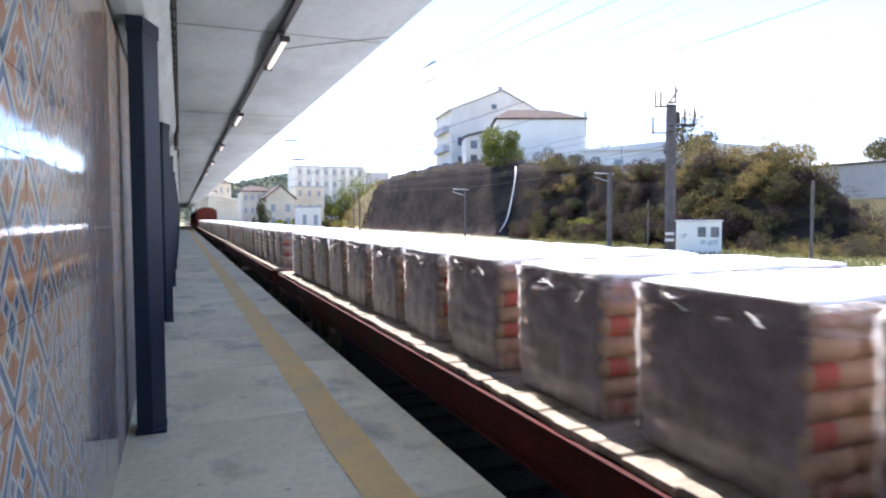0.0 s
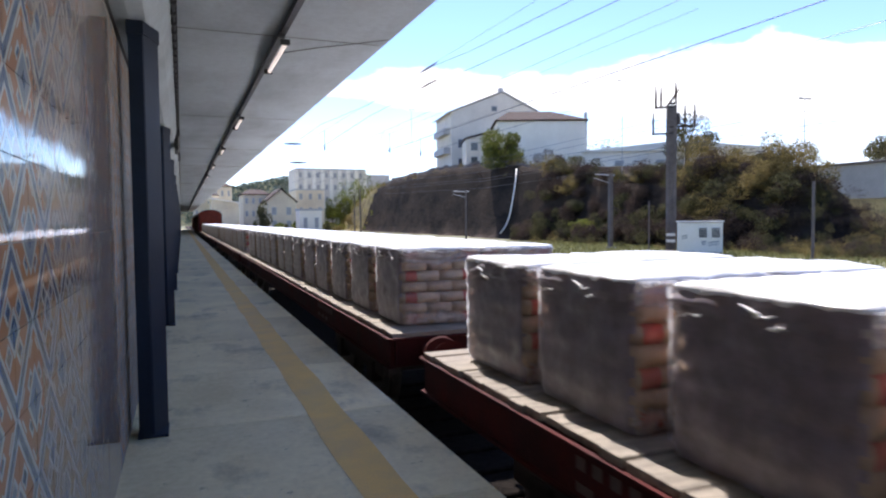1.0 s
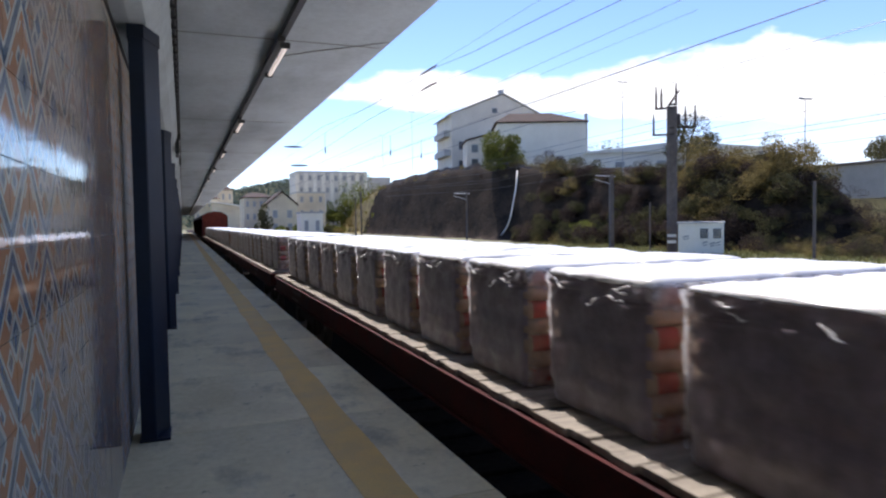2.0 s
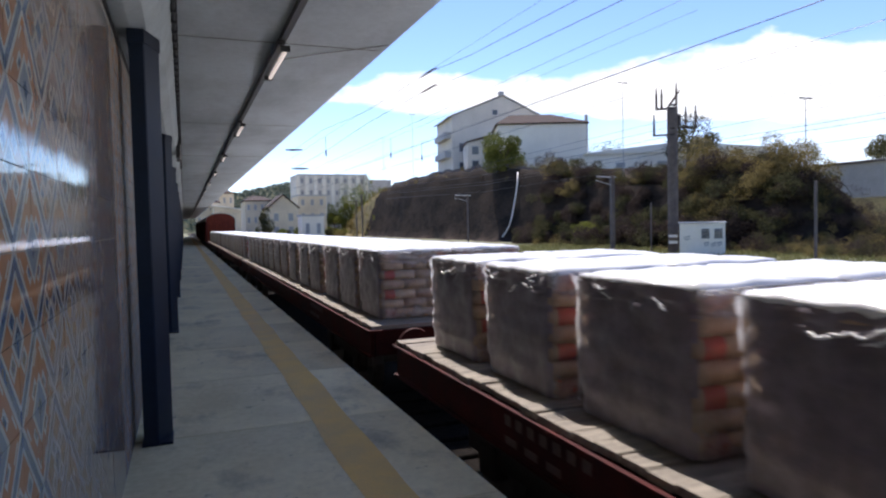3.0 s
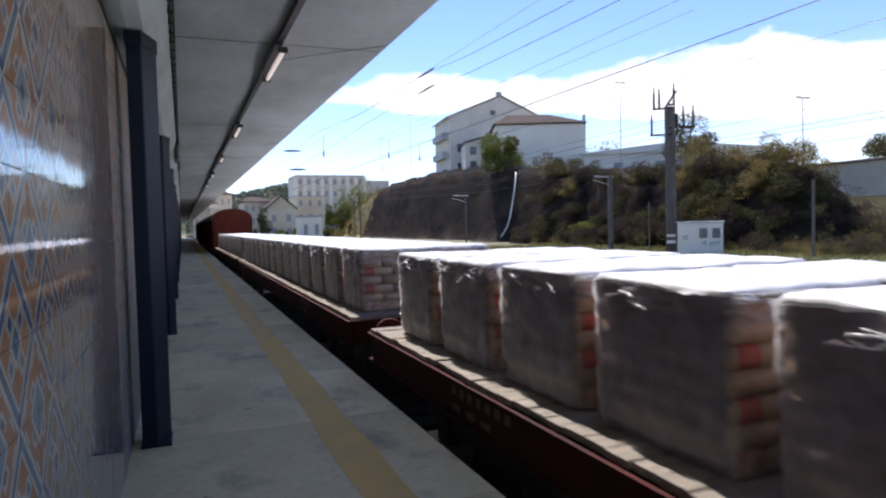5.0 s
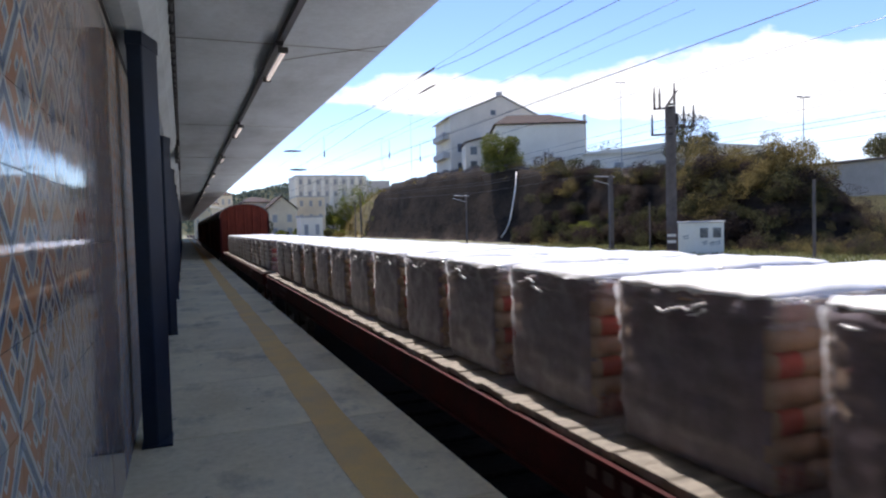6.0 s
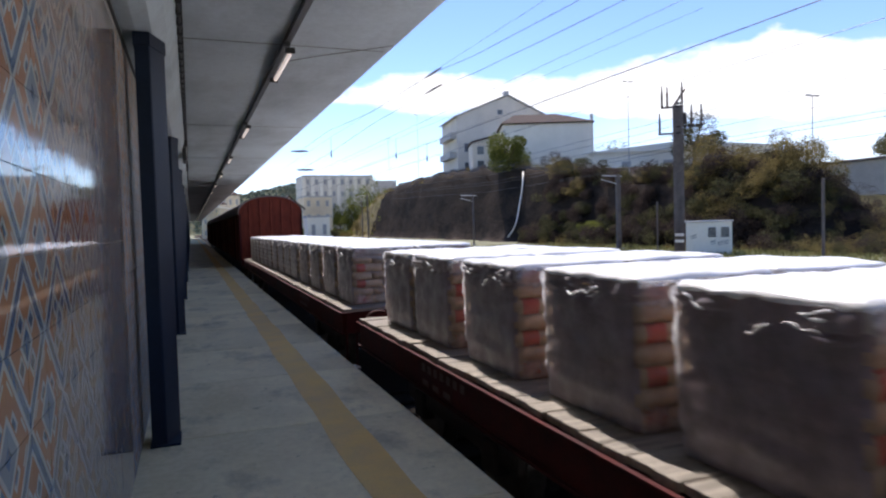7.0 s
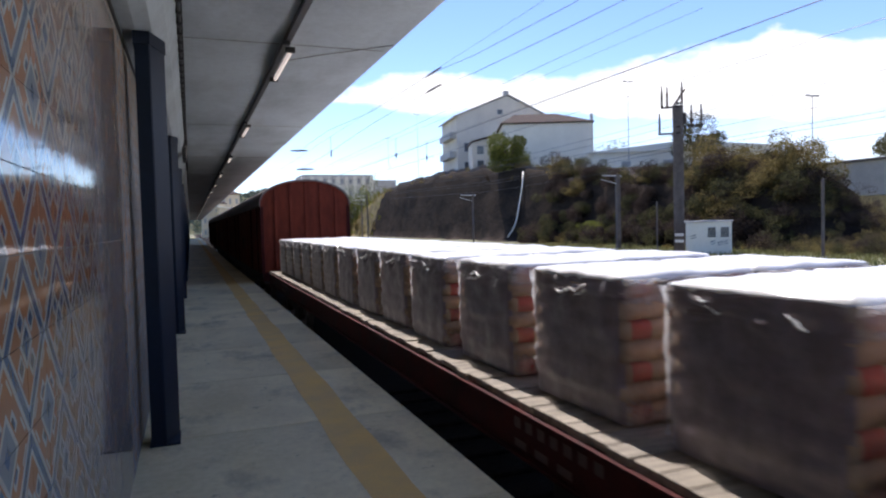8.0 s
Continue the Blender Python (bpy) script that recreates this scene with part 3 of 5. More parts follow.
# ---- flat wagons ----
DECK_LEN, HALF = 18.92, 1.26
H = DECK - RAIL       # deck height over the rail
plank_meshes = []
rp = random.Random(11)
for i in range(5):
    bm = B()
    box(bm, -HALF + 0.0 - rp.uniform(0, 0.03), HALF - 0.03, 0.002, 0.208 - rp.uniform(0, 0.01), -0.05 - rp.uniform(0, 0.008), 0.0 + rp.uniform(-0.005, 0.005), 0.005)
    plank_meshes.append(mesh_of("plank", bm, PLANK))
bm = B()
box(bm, -0.035, 0.035, 0.02, DECK_LEN - 0.02, -0.36, -0.052)
SILL = mesh_of("side_sill", bm, RUST)
bm = B()
box(bm, -0.07, 0.02, 0.0, DECK_LEN, -0.075, -0.052)
FLANGE = mesh_of("flange", bm, RUST)
bm = B()
box(bm, -HALF + 0.02, HALF - 0.02, -0.02, 0.06, -0.36, -0.055, 0.006)
BEAM = mesh_of("end_beam", bm, RUST)
bm = B()
box(bm, -HALF - 0.065, HALF + 0.065, -0.045, 0.0, -0.075, -0.045, 0.004)
LIP = mesh_of("deck_edge", bm, RUST)
bm = B()
tube(bm, (0, 0, 0), (0, -0.30, 0), 0.085, sides=14)
tube(bm, (0, -0.30, 0), (0, -0.38, 0), 0.065, sides=14)
BUFFER = mesh_of("buffer", bm, RUST)
bm = B()
tube(bm, (0, -0.375, 0), (0, -0.405, 0), 0.21, 0.20, sides=20)
BUFFER_HEAD = mesh_of("buffer_head", bm, RUST)
bm = B()
box(bm, -0.09, 0.09, -0.02, 0.14, -0.12, 0.12, 0.01)
tube(bm, (0, -0.02, 0), (0, -0.30, -0.16), 0.03)
tube(bm, (0, -0.30, -0.16), (0, -0.42, -0.30), 0.035)
HOOK = mesh_of("coupling_hook", bm, UNDER)
bm = B()
tube(bm, (-0.067, 0, 0), (0.067, 0, 0), 0.46, sides=24)
tube(bm, (-0.085, 0, 0), (0.02, 0, 0), 0.49, 0.47, sides=24)
WHEEL_MESH = mesh_of("wheel", bm, WHEEL)
bm = B()
for s in (-1, 1):
    box(bm, s * 0.98 - 0.05, s * 0.98 + 0.05, -1.35, 1.35, 0.42, 0.68, 0.02)
    for y in (-0.9, 0.9):
        box(bm, s * 0.98 - 0.09, s * 0.98 + 0.09, y - 0.14, y + 0.14, 0.30, 0.58, 0.02)
box(bm, -0.98, 0.98, -0.2, 0.2, 0.46, 0.72, 0.02)
BOGIE = mesh_of("bogie_frame", bm, UNDER)
bm = B()
tube(bm, (-0.8, 0, 0), (0.8, 0, 0), 0.08)
AXLE = mesh_of("axle", bm, UNDER)
bm = B()
for x in (-0.45, 0.45):
    box(bm, x - 0.07, x + 0.07, 0.1, DECK_LEN - 0.1, -0.42, -0.06)
for y in (3.0, 6.3, 9.5, 12.7, 16.0):
    box(bm, -HALF + 0.03, HALF - 0.03, y - 0.06, y + 0.06, -0.34, -0.06)
FRAME_MESH = mesh_of("underframe", bm, UNDER)
bm = B()
sweep(bm, [(0, 0, 0), (0, -0.10, 0.02), (0, -0.20, -0.04), (0, -0.24, -0.18), (0, -0.18, -0.34), (0, -0.06, -0.38)], 0.028, 8)
HOSE = mesh_of("brake_hose", bm, UNDER, smooth=True)
bm = B()
sweep(bm, [(-0.72, -0.02, 0), (-0.72, -0.09, 0), (-0.45, -0.09, 0), (-0.42, -0.02, 0)], 0.014, 8)
RAILING = mesh_of("hand_rail", bm, RUST, smooth=True)
MARKS = []
for wide, high in ((0.09, 0.075), (0.17, 0.055)):
    bm = B()
    box(bm, 0, 0.002, 0, wide, 0.0, high)
    MARKS.append(mesh_of("stencil_mark", bm, PRINT))


def buffers(parent, y, turn, height):
    for s in (-0.87, 0.87):
        b = part("buffer", BUFFER, None, parent, at=pose(s, y, height, 0, 0, turn))
        part("buffer_head", BUFFER_HEAD, None, b)
    part("coupling_hook", HOOK, None, parent, at=pose(0, y, height, 0, 0, turn))


def running_gear(parent, places):
    for y in places:
        bg = part("bogie", BOGIE, None, parent, at=pose(0, y, 0))
        for dy in (-0.9, 0.9):
            part("axle", AXLE, None, bg, at=pose(0, dy, 0.46))
            for s in (-0.867, 0.867):
                part("wheel", WHEEL_MESH, None, bg, at=pose(s, dy, 0.46, 0, 0, 0 if s > 0 else 180))


def flat_wagon():
    w = thing("flat_wagon", "oxide-red flat wagon with a weathered plank deck", "freight wagon", pose(0, 0, 0), "flat wagons of the train")
    r = random.Random(21)
    n = int(DECK_LEN / 0.21)
    for i in range(n):
        part("plank", plank_meshes[r.randrange(5)], None, w, at=pose(r.uniform(-0.012, 0.012), i * DECK_LEN / n, H, 0, r.uniform(-0.25, 0.25), r.uniform(-0.45, 0.45)))
    for at in (pose(-HALF + 0.005, 0, H), pose(HALF - 0.005, DECK_LEN, H, 0, 0, 180)):
        sill = part("side_sill", SILL, None, w, at=at)
        part("flange", FLANGE, None, sill)
        part("flange", FLANGE, None, sill, at=pose(0, 0, -0.296))
    for y, turn in ((0.0, 0), (DECK_LEN, 180)):
        part("end_beam", BEAM, None, w, at=pose(0, y, H, 0, 0, turn))
        part("deck_edge", LIP, None, w, at=pose(0, y, H, 0, 0, turn))
        buffers(w, y, turn, 1.0)
    for y, turn in ((0.0, 0), (DECK_LEN, 180)):
        for x in (-0.36, 0.36):
            part("brake_hose", HOSE, None, w, at=pose(x, y, 0.86, 0, 0, turn))
        part("hand_rail", RAILING, None, w, at=pose(0, y, H - 0.2, 0, 0, turn))
    part("underframe", FRAME_MESH, None, w, at=pose(0, 0, H))
    running_gear(w, (2.6, DECK_LEN - 2.6))
    for y in (16.4, 4.0):
        for dy, dz, me in [(i * 0.16, 0.0, 0) for i in range(7)] + [(i * 0.28, -0.13, 1) for i in range(3)]:
            part("stencil_mark", MARKS[me], None, w, at=pose(-HALF - 0.034, y - dy, H - 0.19 + dz, 0, 0, 180))
    return w


# ---- wrapped loads of bags ----
PW, PL, PH = 0.95, 1.02, 0.87
LAYERS = 7


def bag_mesh(name, sx, sy, sz, material, seed):
    """A plump bag: a rounded box that bulges in the middle."""
    r = random.Random(seed)
    bm = B()
    nx, ny = 4, 3
    grid = {}
    for top in (0, 1):
        for i in range(nx + 1):
            for j in range(ny + 1):
                u, v = i / nx * 2 - 1, j / ny * 2 - 1
                bulge = (1 - u ** 4) * (1 - v ** 4)
                z = sz * (0.5 + (1 if top else -1) * (0.435 + 0.07 * bulge)) + r.uniform(-0.005, 0.005)
                grid[top, i, j] = bm.verts.new((u * (sx / 2 - 0.014), v * (sy / 2 - 0.014), z))
    for top in (0, 1):
        for i in range(nx):
            for j in range(ny):
                bm.faces.new((grid[top, i, j], grid[top, i + 1, j], grid[top, i + 1, j + 1], grid[top, i, j + 1]))
    rim = [(i, 0) for i in range(nx)] + [(nx, j) for j in range(ny)] + [(i, ny) for i in range(nx, 0, -1)] + [(0, j) for j in range(ny, 0, -1)]
    for (a, b), (c, d) in zip(rim, rim[1:] + rim[:1]):
        belly = []
        for i, j in ((a, b), (c, d)):
            if (i, j) not in grid:
                u, v = i / nx * 2 - 1, j / ny * 2 - 1
                corner = 0.012 if abs(u) == 1 and abs(v) == 1 else 0.0
                grid[i, j] = bm.verts.new((u * (sx / 2 + 0.004 - corner), v * (sy / 2 + 0.004 - corner), sz * 0.5 + r.uniform(-0.006, 0.006)))
            belly.append(grid[i, j])
        bm.faces.new((grid[0, a, b], grid[0, c, d], belly[1], belly[0]))
        bm.faces.new((belly[0], belly[1], grid[1, c, d], grid[1, a, b]))
    return mesh_of(name, bm, material, smooth=True)


LH = PH / LAYERS
BAG_A = [bag_mesh("bag", 0.475, 0.332, LH * 1.02, BAG_RED, s) for s in (1, 2)]
BAG_B = [bag_mesh("bag", 0.31, 0.50, LH * 1.02, BAG, s) for s in (3, 4)]


def bag_places(seed):
    """Where the bags of one load lie: mesh number, pose, layer kind."""
    r = random.Random(seed)
    for k in range(LAYERS):
        z = k * LH
        j = lambda: r.uniform(-0.005, 0.005)
        if k % 2 == 0:
            for a in (-1, 1):
                for b in (-1, 0, 1):
                    yield 0, r.randrange(2), pose(a * 0.238 + j(), b * 0.339 + j(), z, 0, 0, (0 if a < 0 else 180) + r.uniform(-1, 1))
        else:
            for a in (-1, 0, 1):
                for b in (-1, 1):
                    yield 1, r.randrange(2), pose(a * 0.317 + j(), b * 0.255 + j(), z, 0, 0, (0 if b < 0 else 180) + r.uniform(-1, 1))


def hood_mesh(seed, skirt):
    """Shrink-wrap over the load: sides of film, a white top with a creased skirt."""
    off = Vector((seed * 7.3, seed * 3.1, 0))
    bm = B()
    nu = 96
    w, l = PW / 2 + 0.024, PL / 2 + 0.024

    def ring_point(k, z, grow=0.0):
        s = k / nu * 4
        side, f = int(s) % 4, s - int(s)
        f = f * 2 - 1
        c = 0.055
        p = ((f * w, -l), (w, f * l), (-f * w, l), (-w, -f * l))[side]
        x, y = p
        ex, ey = max(0, abs(x) - (w - c)) / c, max(0, abs(y) - (l - c)) / c
        if ex > 0 and ey > 0:
            x -= math.copysign(c * 0.42 * ex * ey, x)
            y -= math.copysign(c * 0.42 * ex * ey, y)
        q = Vector((x * 3.2, y * 3.2, z * 5.0)) + off
        up = min(1.0, max(0.0, (z - 0.66) / 0.08)) * min(1.0, max(0.0, (PH - z) / 0.02))
        d = 0.018 * noise.noise(q * 1.3) + (0.008 + 0.012 * up) * noise.noise(q * 3.1) + 0.017 * up * math.sin(z * 78 + 7.0 * noise.noise(q * 1.3) + 3.0 * noise.noise(q * 4.0)) * min(1.0, 2.2 * max(0.0, noise.noise(q * 1.1 + Vector((9, 2, 4))) + 0.12)) + grow
        m = Vector((x, y, 0)).normalized()
        pull = 1.0 - 0.035 * max(0.0, 1.0 - z / 0.22) + 0.017 * (abs(math.sin(z / LH * math.pi)) - 0.4)
        return Vector((x * pull + m.x * d, y * pull + m.y * d, z))

    levels = [0.012 + 0.688 * i / 28 for i in range(28)] + [0.70 + (PH - 0.70) * i / 15 for i in range(16)]
    nz = len(levels) - 1
    rings = [[bm.verts.new(ring_point(k, z)) for k in range(nu)] for z in levels]
    for i in range(nz):
        for k in range(nu):
            bm.faces.new((rings[i][k], rings[i][(k + 1) % nu], rings[i + 1][(k + 1) % nu], rings[i + 1][k]))
    # the long sides take the film darkened for shade
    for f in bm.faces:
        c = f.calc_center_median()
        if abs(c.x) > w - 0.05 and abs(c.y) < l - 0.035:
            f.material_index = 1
    film = mesh_of("film", bm, FILM, FILM_GREY_SHADED, smooth=True)
    # loose folds that stand off the sunward corners, scalloped by the layers of bags
    rf = random.Random(seed * 29)
    folds = []
    for side in (-1, 1):
        bm = B()
        foot = rf.choice((0.08, 0.35, 0.55, 0.62))
        inner, outer = [], []
        for i in range(41):
            z = PH - 0.004 - (PH - foot) * i / 40
            k = 0.003 + 0.007 * abs(math.sin(z / LH * math.pi)) + 0.030 * max(0.0, noise.noise(Vector((z * 11, seed * 3.7 + side, 5.1)))) + 0.016 * max(0.0, 1 - (PH - z) / 0.10)
            k *= 1.0 - 0.6 * i / 40
            inner.append(bm.verts.new((side * (w - 0.020), l - 0.014, z)))
            outer.append(bm.verts.new((side * (w - 0.014 + k), l - 0.012 + 0.3 * k + 0.006 * noise.noise(Vector((z * 30, seed, 1))), z)))
        for i in range(40):
            bm.faces.new((inner[i], inner[i + 1], outer[i + 1], outer[i]))
        folds.append(mesh_of("film_fold", bm, FILM_FOLD, smooth=True))
    bm = B()
    drops = []
    for k in range(nu):
        q = Vector((k * 0.45, seed * 5.0, 0.3))
        drops.append(skirt * (0.12 + 0.35 * abs(noise.noise(q)) + 0.4 * abs(noise.noise(q * 2.7))))
    rows = []
    for f, grow in ((1.0, 0.004), (0.5, 0.010), (0.12, 0.008)):
        rows.append([bm.verts.new(ring_point(k, PH + 0.004 - drops[k] * f, grow)) for k in range(nu)])
    for i, f in enumerate((0.985, 0.90, 0.72, 0.5, 0.25)):
        row = []
        for k in range(nu):
            p = ring_point(k, PH, 0.004) * f
            p.z = PH + 0.012 + (0.006, 0.012, 0.016, 0.018, 0.018)[i] + 0.016 * noise.noise(Vector((p.x * 4, p.y * 4, 0)) + off) + 0.006 * noise.noise(Vector((p.x * 13, p.y * 13, 5)) + off)
            row.append(bm.verts.new(p))
        rows.append(row)
    for i in range(len(rows) - 1):
        for k in range(nu):
            bm.faces.new((rows[i][k], rows[i][(k + 1) % nu], rows[i + 1][(k + 1) % nu], rows[i + 1][k]))
    bm.faces.new(rows[-1])
    # crooked creases of doubled film that stand proud below the edge
    r = random.Random(seed * 13)
    for side in (-1, 1):
        for c in range(r.choice((3, 4, 5))):
            y, z, way = r.uniform(-0.42, 0.36), PH - r.uniform(0.03, 0.13), r.uniform(-0.5, 0.4)
            count = r.randrange(5, 11)
            pts, fat = [], []
            for k in range(count):
                pts.append((side * (w + 0.026 + r.uniform(-0.004, 0.005)), y, min(z, PH - 0.012)))
                fat.append(r.uniform(0.003, 0.010) * (1.0 if 0 < k < count - 1 else 0.2))
                way = 0.6 * way + r.uniform(-0.55, 0.55)
                y, z = y + 0.020 * math.cos(way), z + 0.020 * math.sin(way)
            sweep(bm, pts, fat, 6)
    hood = mesh_of("hood", bm, HOOD, smooth=True)
    # the gathered skirt below the edge: crumpled film that hangs unevenly
    bm = B()
    nu, deep = 280, 12
    rows = [[] for _ in range(deep)]
    for k in range(nu):
        base = ring_point(k * 96 / nu, PH)
        way = Vector((base.x, base.y, 0)).normalized()
        low = 0.035 + 0.14 * max(0.0, noise.noise(Vector((base.x * 3.4, base.y * 3.4, seed * 2.3)))) + 0.02 * noise.noise(Vector((base.x * 17, base.y * 17, seed)))
        if abs(base.x) < w - 0.06:
            low = 0.03 + 0.008 * noise.noise(Vector((base.x * 9, base.y, seed)))
        for i in range(deep):
            z = PH - 0.002 - low * i / (deep - 1)
            q = Vector((base.x * 13 + z * 9, base.y * 13 - z * 7, z * 26)) + off
            fold = 1.0 - 2.2 * abs(noise.noise(q)) + 0.5 * noise.noise(q * 2.3)
            mask = min(1.0, max(0.0, 2.5 * noise.noise(Vector((base.x * 4.5, base.y * 4.5, z * 6)) + off * 1.7) + 0.45))
            p = ring_point(k * 96 / nu, z, 0.008 + (0.010 + 0.034 * max(0.0, fold)) * mask * min(1.0, i / 2.0))
            rows[i].append(bm.verts.new(p))
    for a, b in zip(rows, rows[1:]):
        for k in range(nu):
            bm.faces.new((a[k], a[(k + 1) % nu], b[(k + 1) % nu], b[k]))
    skirt_mesh = mesh_of("skirt", bm, FILM_CRUMPLED, smooth=True)
    return film, hood, skirt_mesh, folds


HOODS = [hood_mesh(s, sk) for s, sk in ((1, 0.07), (2, 0.10), (3, 0.05), (4, 0.09), (5, 0.06), (6, 0.05), (7, 0.08))]


def joined_bags(seed):
    bm = B()
    done = 0
    for kind, v, m in bag_places(seed):
        me = (BAG_A, BAG_B)[kind][v]
        first = len(bm.verts)
        bm.from_mesh(me)
        bm.verts.ensure_lookup_table()
        for i in range(first, len(bm.verts)):
            bm.verts[i].co = m @ bm.verts[i].co
        bm.faces.ensure_lookup_table()
        for i in range(done, len(bm.faces)):
            bm.faces[i].material_index = 0 if kind else 1
        done = len(bm.faces)
    me = mesh_of("bag_stack", bm, BAG, STACK_RED, smooth=True)
    return me


STACKS = [joined_bags(s) for s in (31, 32, 33)]


def bag_load(seed, single):
    """One wrapped load on the deck; single: with every bag a piece of its own."""
    ob = thing("wrapped_bag_load", "stacked brown paper bags under a white-topped shrink wrap", "wrapped load", pose(0, 0, 0), "wrapped loads on the wagons")
    film, hood, skirt, folds = HOODS[seed % 7]
    part("film", film, None, ob, "creased plastic film, clear at the ends, grey and shade-darkened at the sides")
    part("hood", hood, None, ob, "shiny white plastic top sheet")
    part("skirt", skirt, None, ob, "crumpled glossy film below the top sheet")
    for fold in folds:
        part("film_fold", fold, None, ob)
    if single:
        for kind, v, m in bag_places(seed):
            part("bag", (BAG_A, BAG_B)[kind][v], None, ob, at=m)
    else:
        tagged(part("bag_stack", STACKS[seed % 3], None, ob, "brown paper bags"), kind="stuff")
    return ob


# ---- covered wagons ----
def covered_wagon(length=18.9):
    w = thing("covered_wagon", "faded red covered wagon with an arched roof", "freight wagon", pose(0, 0, 0), "covered wagons of the train")
    half, eave, crown, floor_z = 1.36, 3.06, 3.83, 1.02
    arc = [(-half * math.cos(math.pi * i / 16), eave + (crown - eave) * math.sin(math.pi * i / 16) ** 0.9) for i in range(17)]

    def extrude(points, y0, y1):
        bm = B()
        a = [bm.verts.new((x, y0, z)) for x, z in points]
        b = [bm.verts.new((x, y1, z)) for x, z in points]
        bm.faces.new(a)
        bm.faces.new(b[::-1])
        for i in range(len(points)):
            j = (i + 1) % len(points)
            bm.faces.new((a[i], b[i], b[j], a[j]))
        return bm

    part("body", extrude([(-half, floor_z)] + arc + [(half, floor_z)], 0.0, length), COVERED, w)
    shell = arc + [(x * 1.025, z + 0.045) for x, z in arc[::-1]]
    part("roof", extrude(shell, -0.06, length + 0.06), ROOF, w)
    for x in (-0.92, -0.46, 0.0, 0.46, 0.92):
        bm = B()
        box(bm, x - 0.035, x + 0.035, -0.05, 0.0, floor_z, eave + (crown - eave) * math.sqrt(1 - (x / half) ** 2) - 0.05, 0.006)
        part("end_rib", bm, COVERED, w)
    for s in (-1, 1):
        bm = B()
        box(bm, s * (half - 0.04) - 0.05, s * (half - 0.04) + 0.05, -0.055, 0.06, floor_z, eave, 0.008)
        part("corner_post", bm, RUST, w)
        for i in range(9):
            bm = B()
            box(bm, s * (half + 0.025) - 0.025, s * (half + 0.025) + 0.025, 0.0, 0.08, floor_z, eave - 0.02)
            part("side_rib", bm, RUST, w, at=pose(0, 0.8 + i * (length - 1.7) / 8, 0))
        for y in (length * 0.3, length * 0.7):
            bm = B()
            box(bm, s * (half + 0.06) - 0.012, s * (half + 0.06) + 0.012, y - 1.4, y + 1.4, floor_z + 0.05, eave - 0.1, 0.005)
            door = part("sliding_door", bm, COVERED, w)
            bm = B()
            box(bm, s * (half + 0.10) - 0.02, s * (half + 0.10) + 0.02, y - 0.03, y + 0.03, 1.7, 2.1, 0.006)
            part("handle", bm, UNDER, door)
    bm = B()
    box(bm, -half + 0.05, half - 0.05, 0.0, length, floor_z - 0.28, floor_z - 0.003)
    part("underframe", bm, UNDER, w)
    bm = B()
    box(bm, -half + 0.02, half - 0.02, -0.09, -0.056, floor_z - 0.2, floor_z + 0.06, 0.006)
    part("end_beam", bm, RUST, w)
    buffers(w, -0.09, 0, 0.98)
    buffers(w, length, 180, 0.98)
    running_gear(w, (2.8, length - 2.8))
    return w


moving = []           # (thing, x, y at the start, z, turn)
base_wagon = flat_wagon()
loads = {}
rl = random.Random(8)
# where the rear face of each row of loads stands on its wagon: the rows were set down unevenly
REARS = {k: [1.45 + 1.312 * i for i in range(14)] for k in (-1, 0)}
REARS[-1] = [1.45, 2.75, 4.05, 5.35, 6.67, 8.02, 9.40, 10.68, 11.97, 13.33, 14.65, 15.95, 17.25, 18.50]
REARS[1] = [1.47, 2.71, 3.95, 5.38, 6.61, 8.06, 9.48, 10.88, 12.15, 13.42, 14.69, 15.96, 17.23, 18.50]
REARS[2] = [1.45, 2.74, 4.03, 5.31, 6.60, 7.88, 9.17, 10.50, 11.82, 13.14, 14.47, 15.90, 17.32, 18.50]
REARS[3] = [1.45, 2.76, 4.16, 5.58, 6.95, 8.27, 9.55, 10.83, 12.11, 13.39, 14.66, 15.93, 17.20, 18.47]
for k in range(-1, 4):
    y0 = FIRST + PITCH * k
    w = base_wagon if k == -1 else copy_thing(base_wagon, pose(0, 0, 0))
    if k == 3:
        bm = B()
        box(bm, -1.26, -1.06, -0.06, 0.14, 0.32, 0.345, 0.008)
        step = part("foot_step", bm, WHITE, w, "white-painted foot step")
        for x in (-1.235, -1.085):
            bm = B()
            box(bm, x - 0.015, x + 0.015, 0.02, 0.05, 0.345, H - 0.33)
            part("hanger", bm, RUST, step)
    moving.append((w, TRACK, y0, RAIL, 0))
    for row, rear in enumerate(REARS[k]):
        for side in (-1, 1):
            single = row == 0 or side < 0
            seed = rl.randrange(7) if single else 10 + rl.randrange(7)
            if (seed, single) not in loads:
                load = loads[seed, single] = bag_load(seed, single)
            else:
                load = copy_thing(loads[seed, single], pose(0, 0, 0))
            yy = y0 + rear - 0.024 - PL / 2
            moving.append((load, TRACK - 0.045 + side * (PW / 2 + 0.035) + rl.uniform(-0.012, 0.012), yy, DECK + 0.004,
                           rl.uniform(-0.7, 0.7)))
base_covered = covered_wagon()
for k in range(3):
    w = base_covered if k == 0 else copy_thing(base_covered, pose(0, 0, 0))
    moving.append((w, TRACK, FIRST + PITCH * (4 + k) + 0.42, RAIL, 0))


# ---- the far side: cutting, shrubs, town ----
def between(v, table):
    for (a, p), (b, q) in zip(table, table[1:]):
        if v <= b:
            f = min(1.0, max(0.0, (v - a) / (b - a)))
            return p + (q - p) * f
    return table[-1][1]


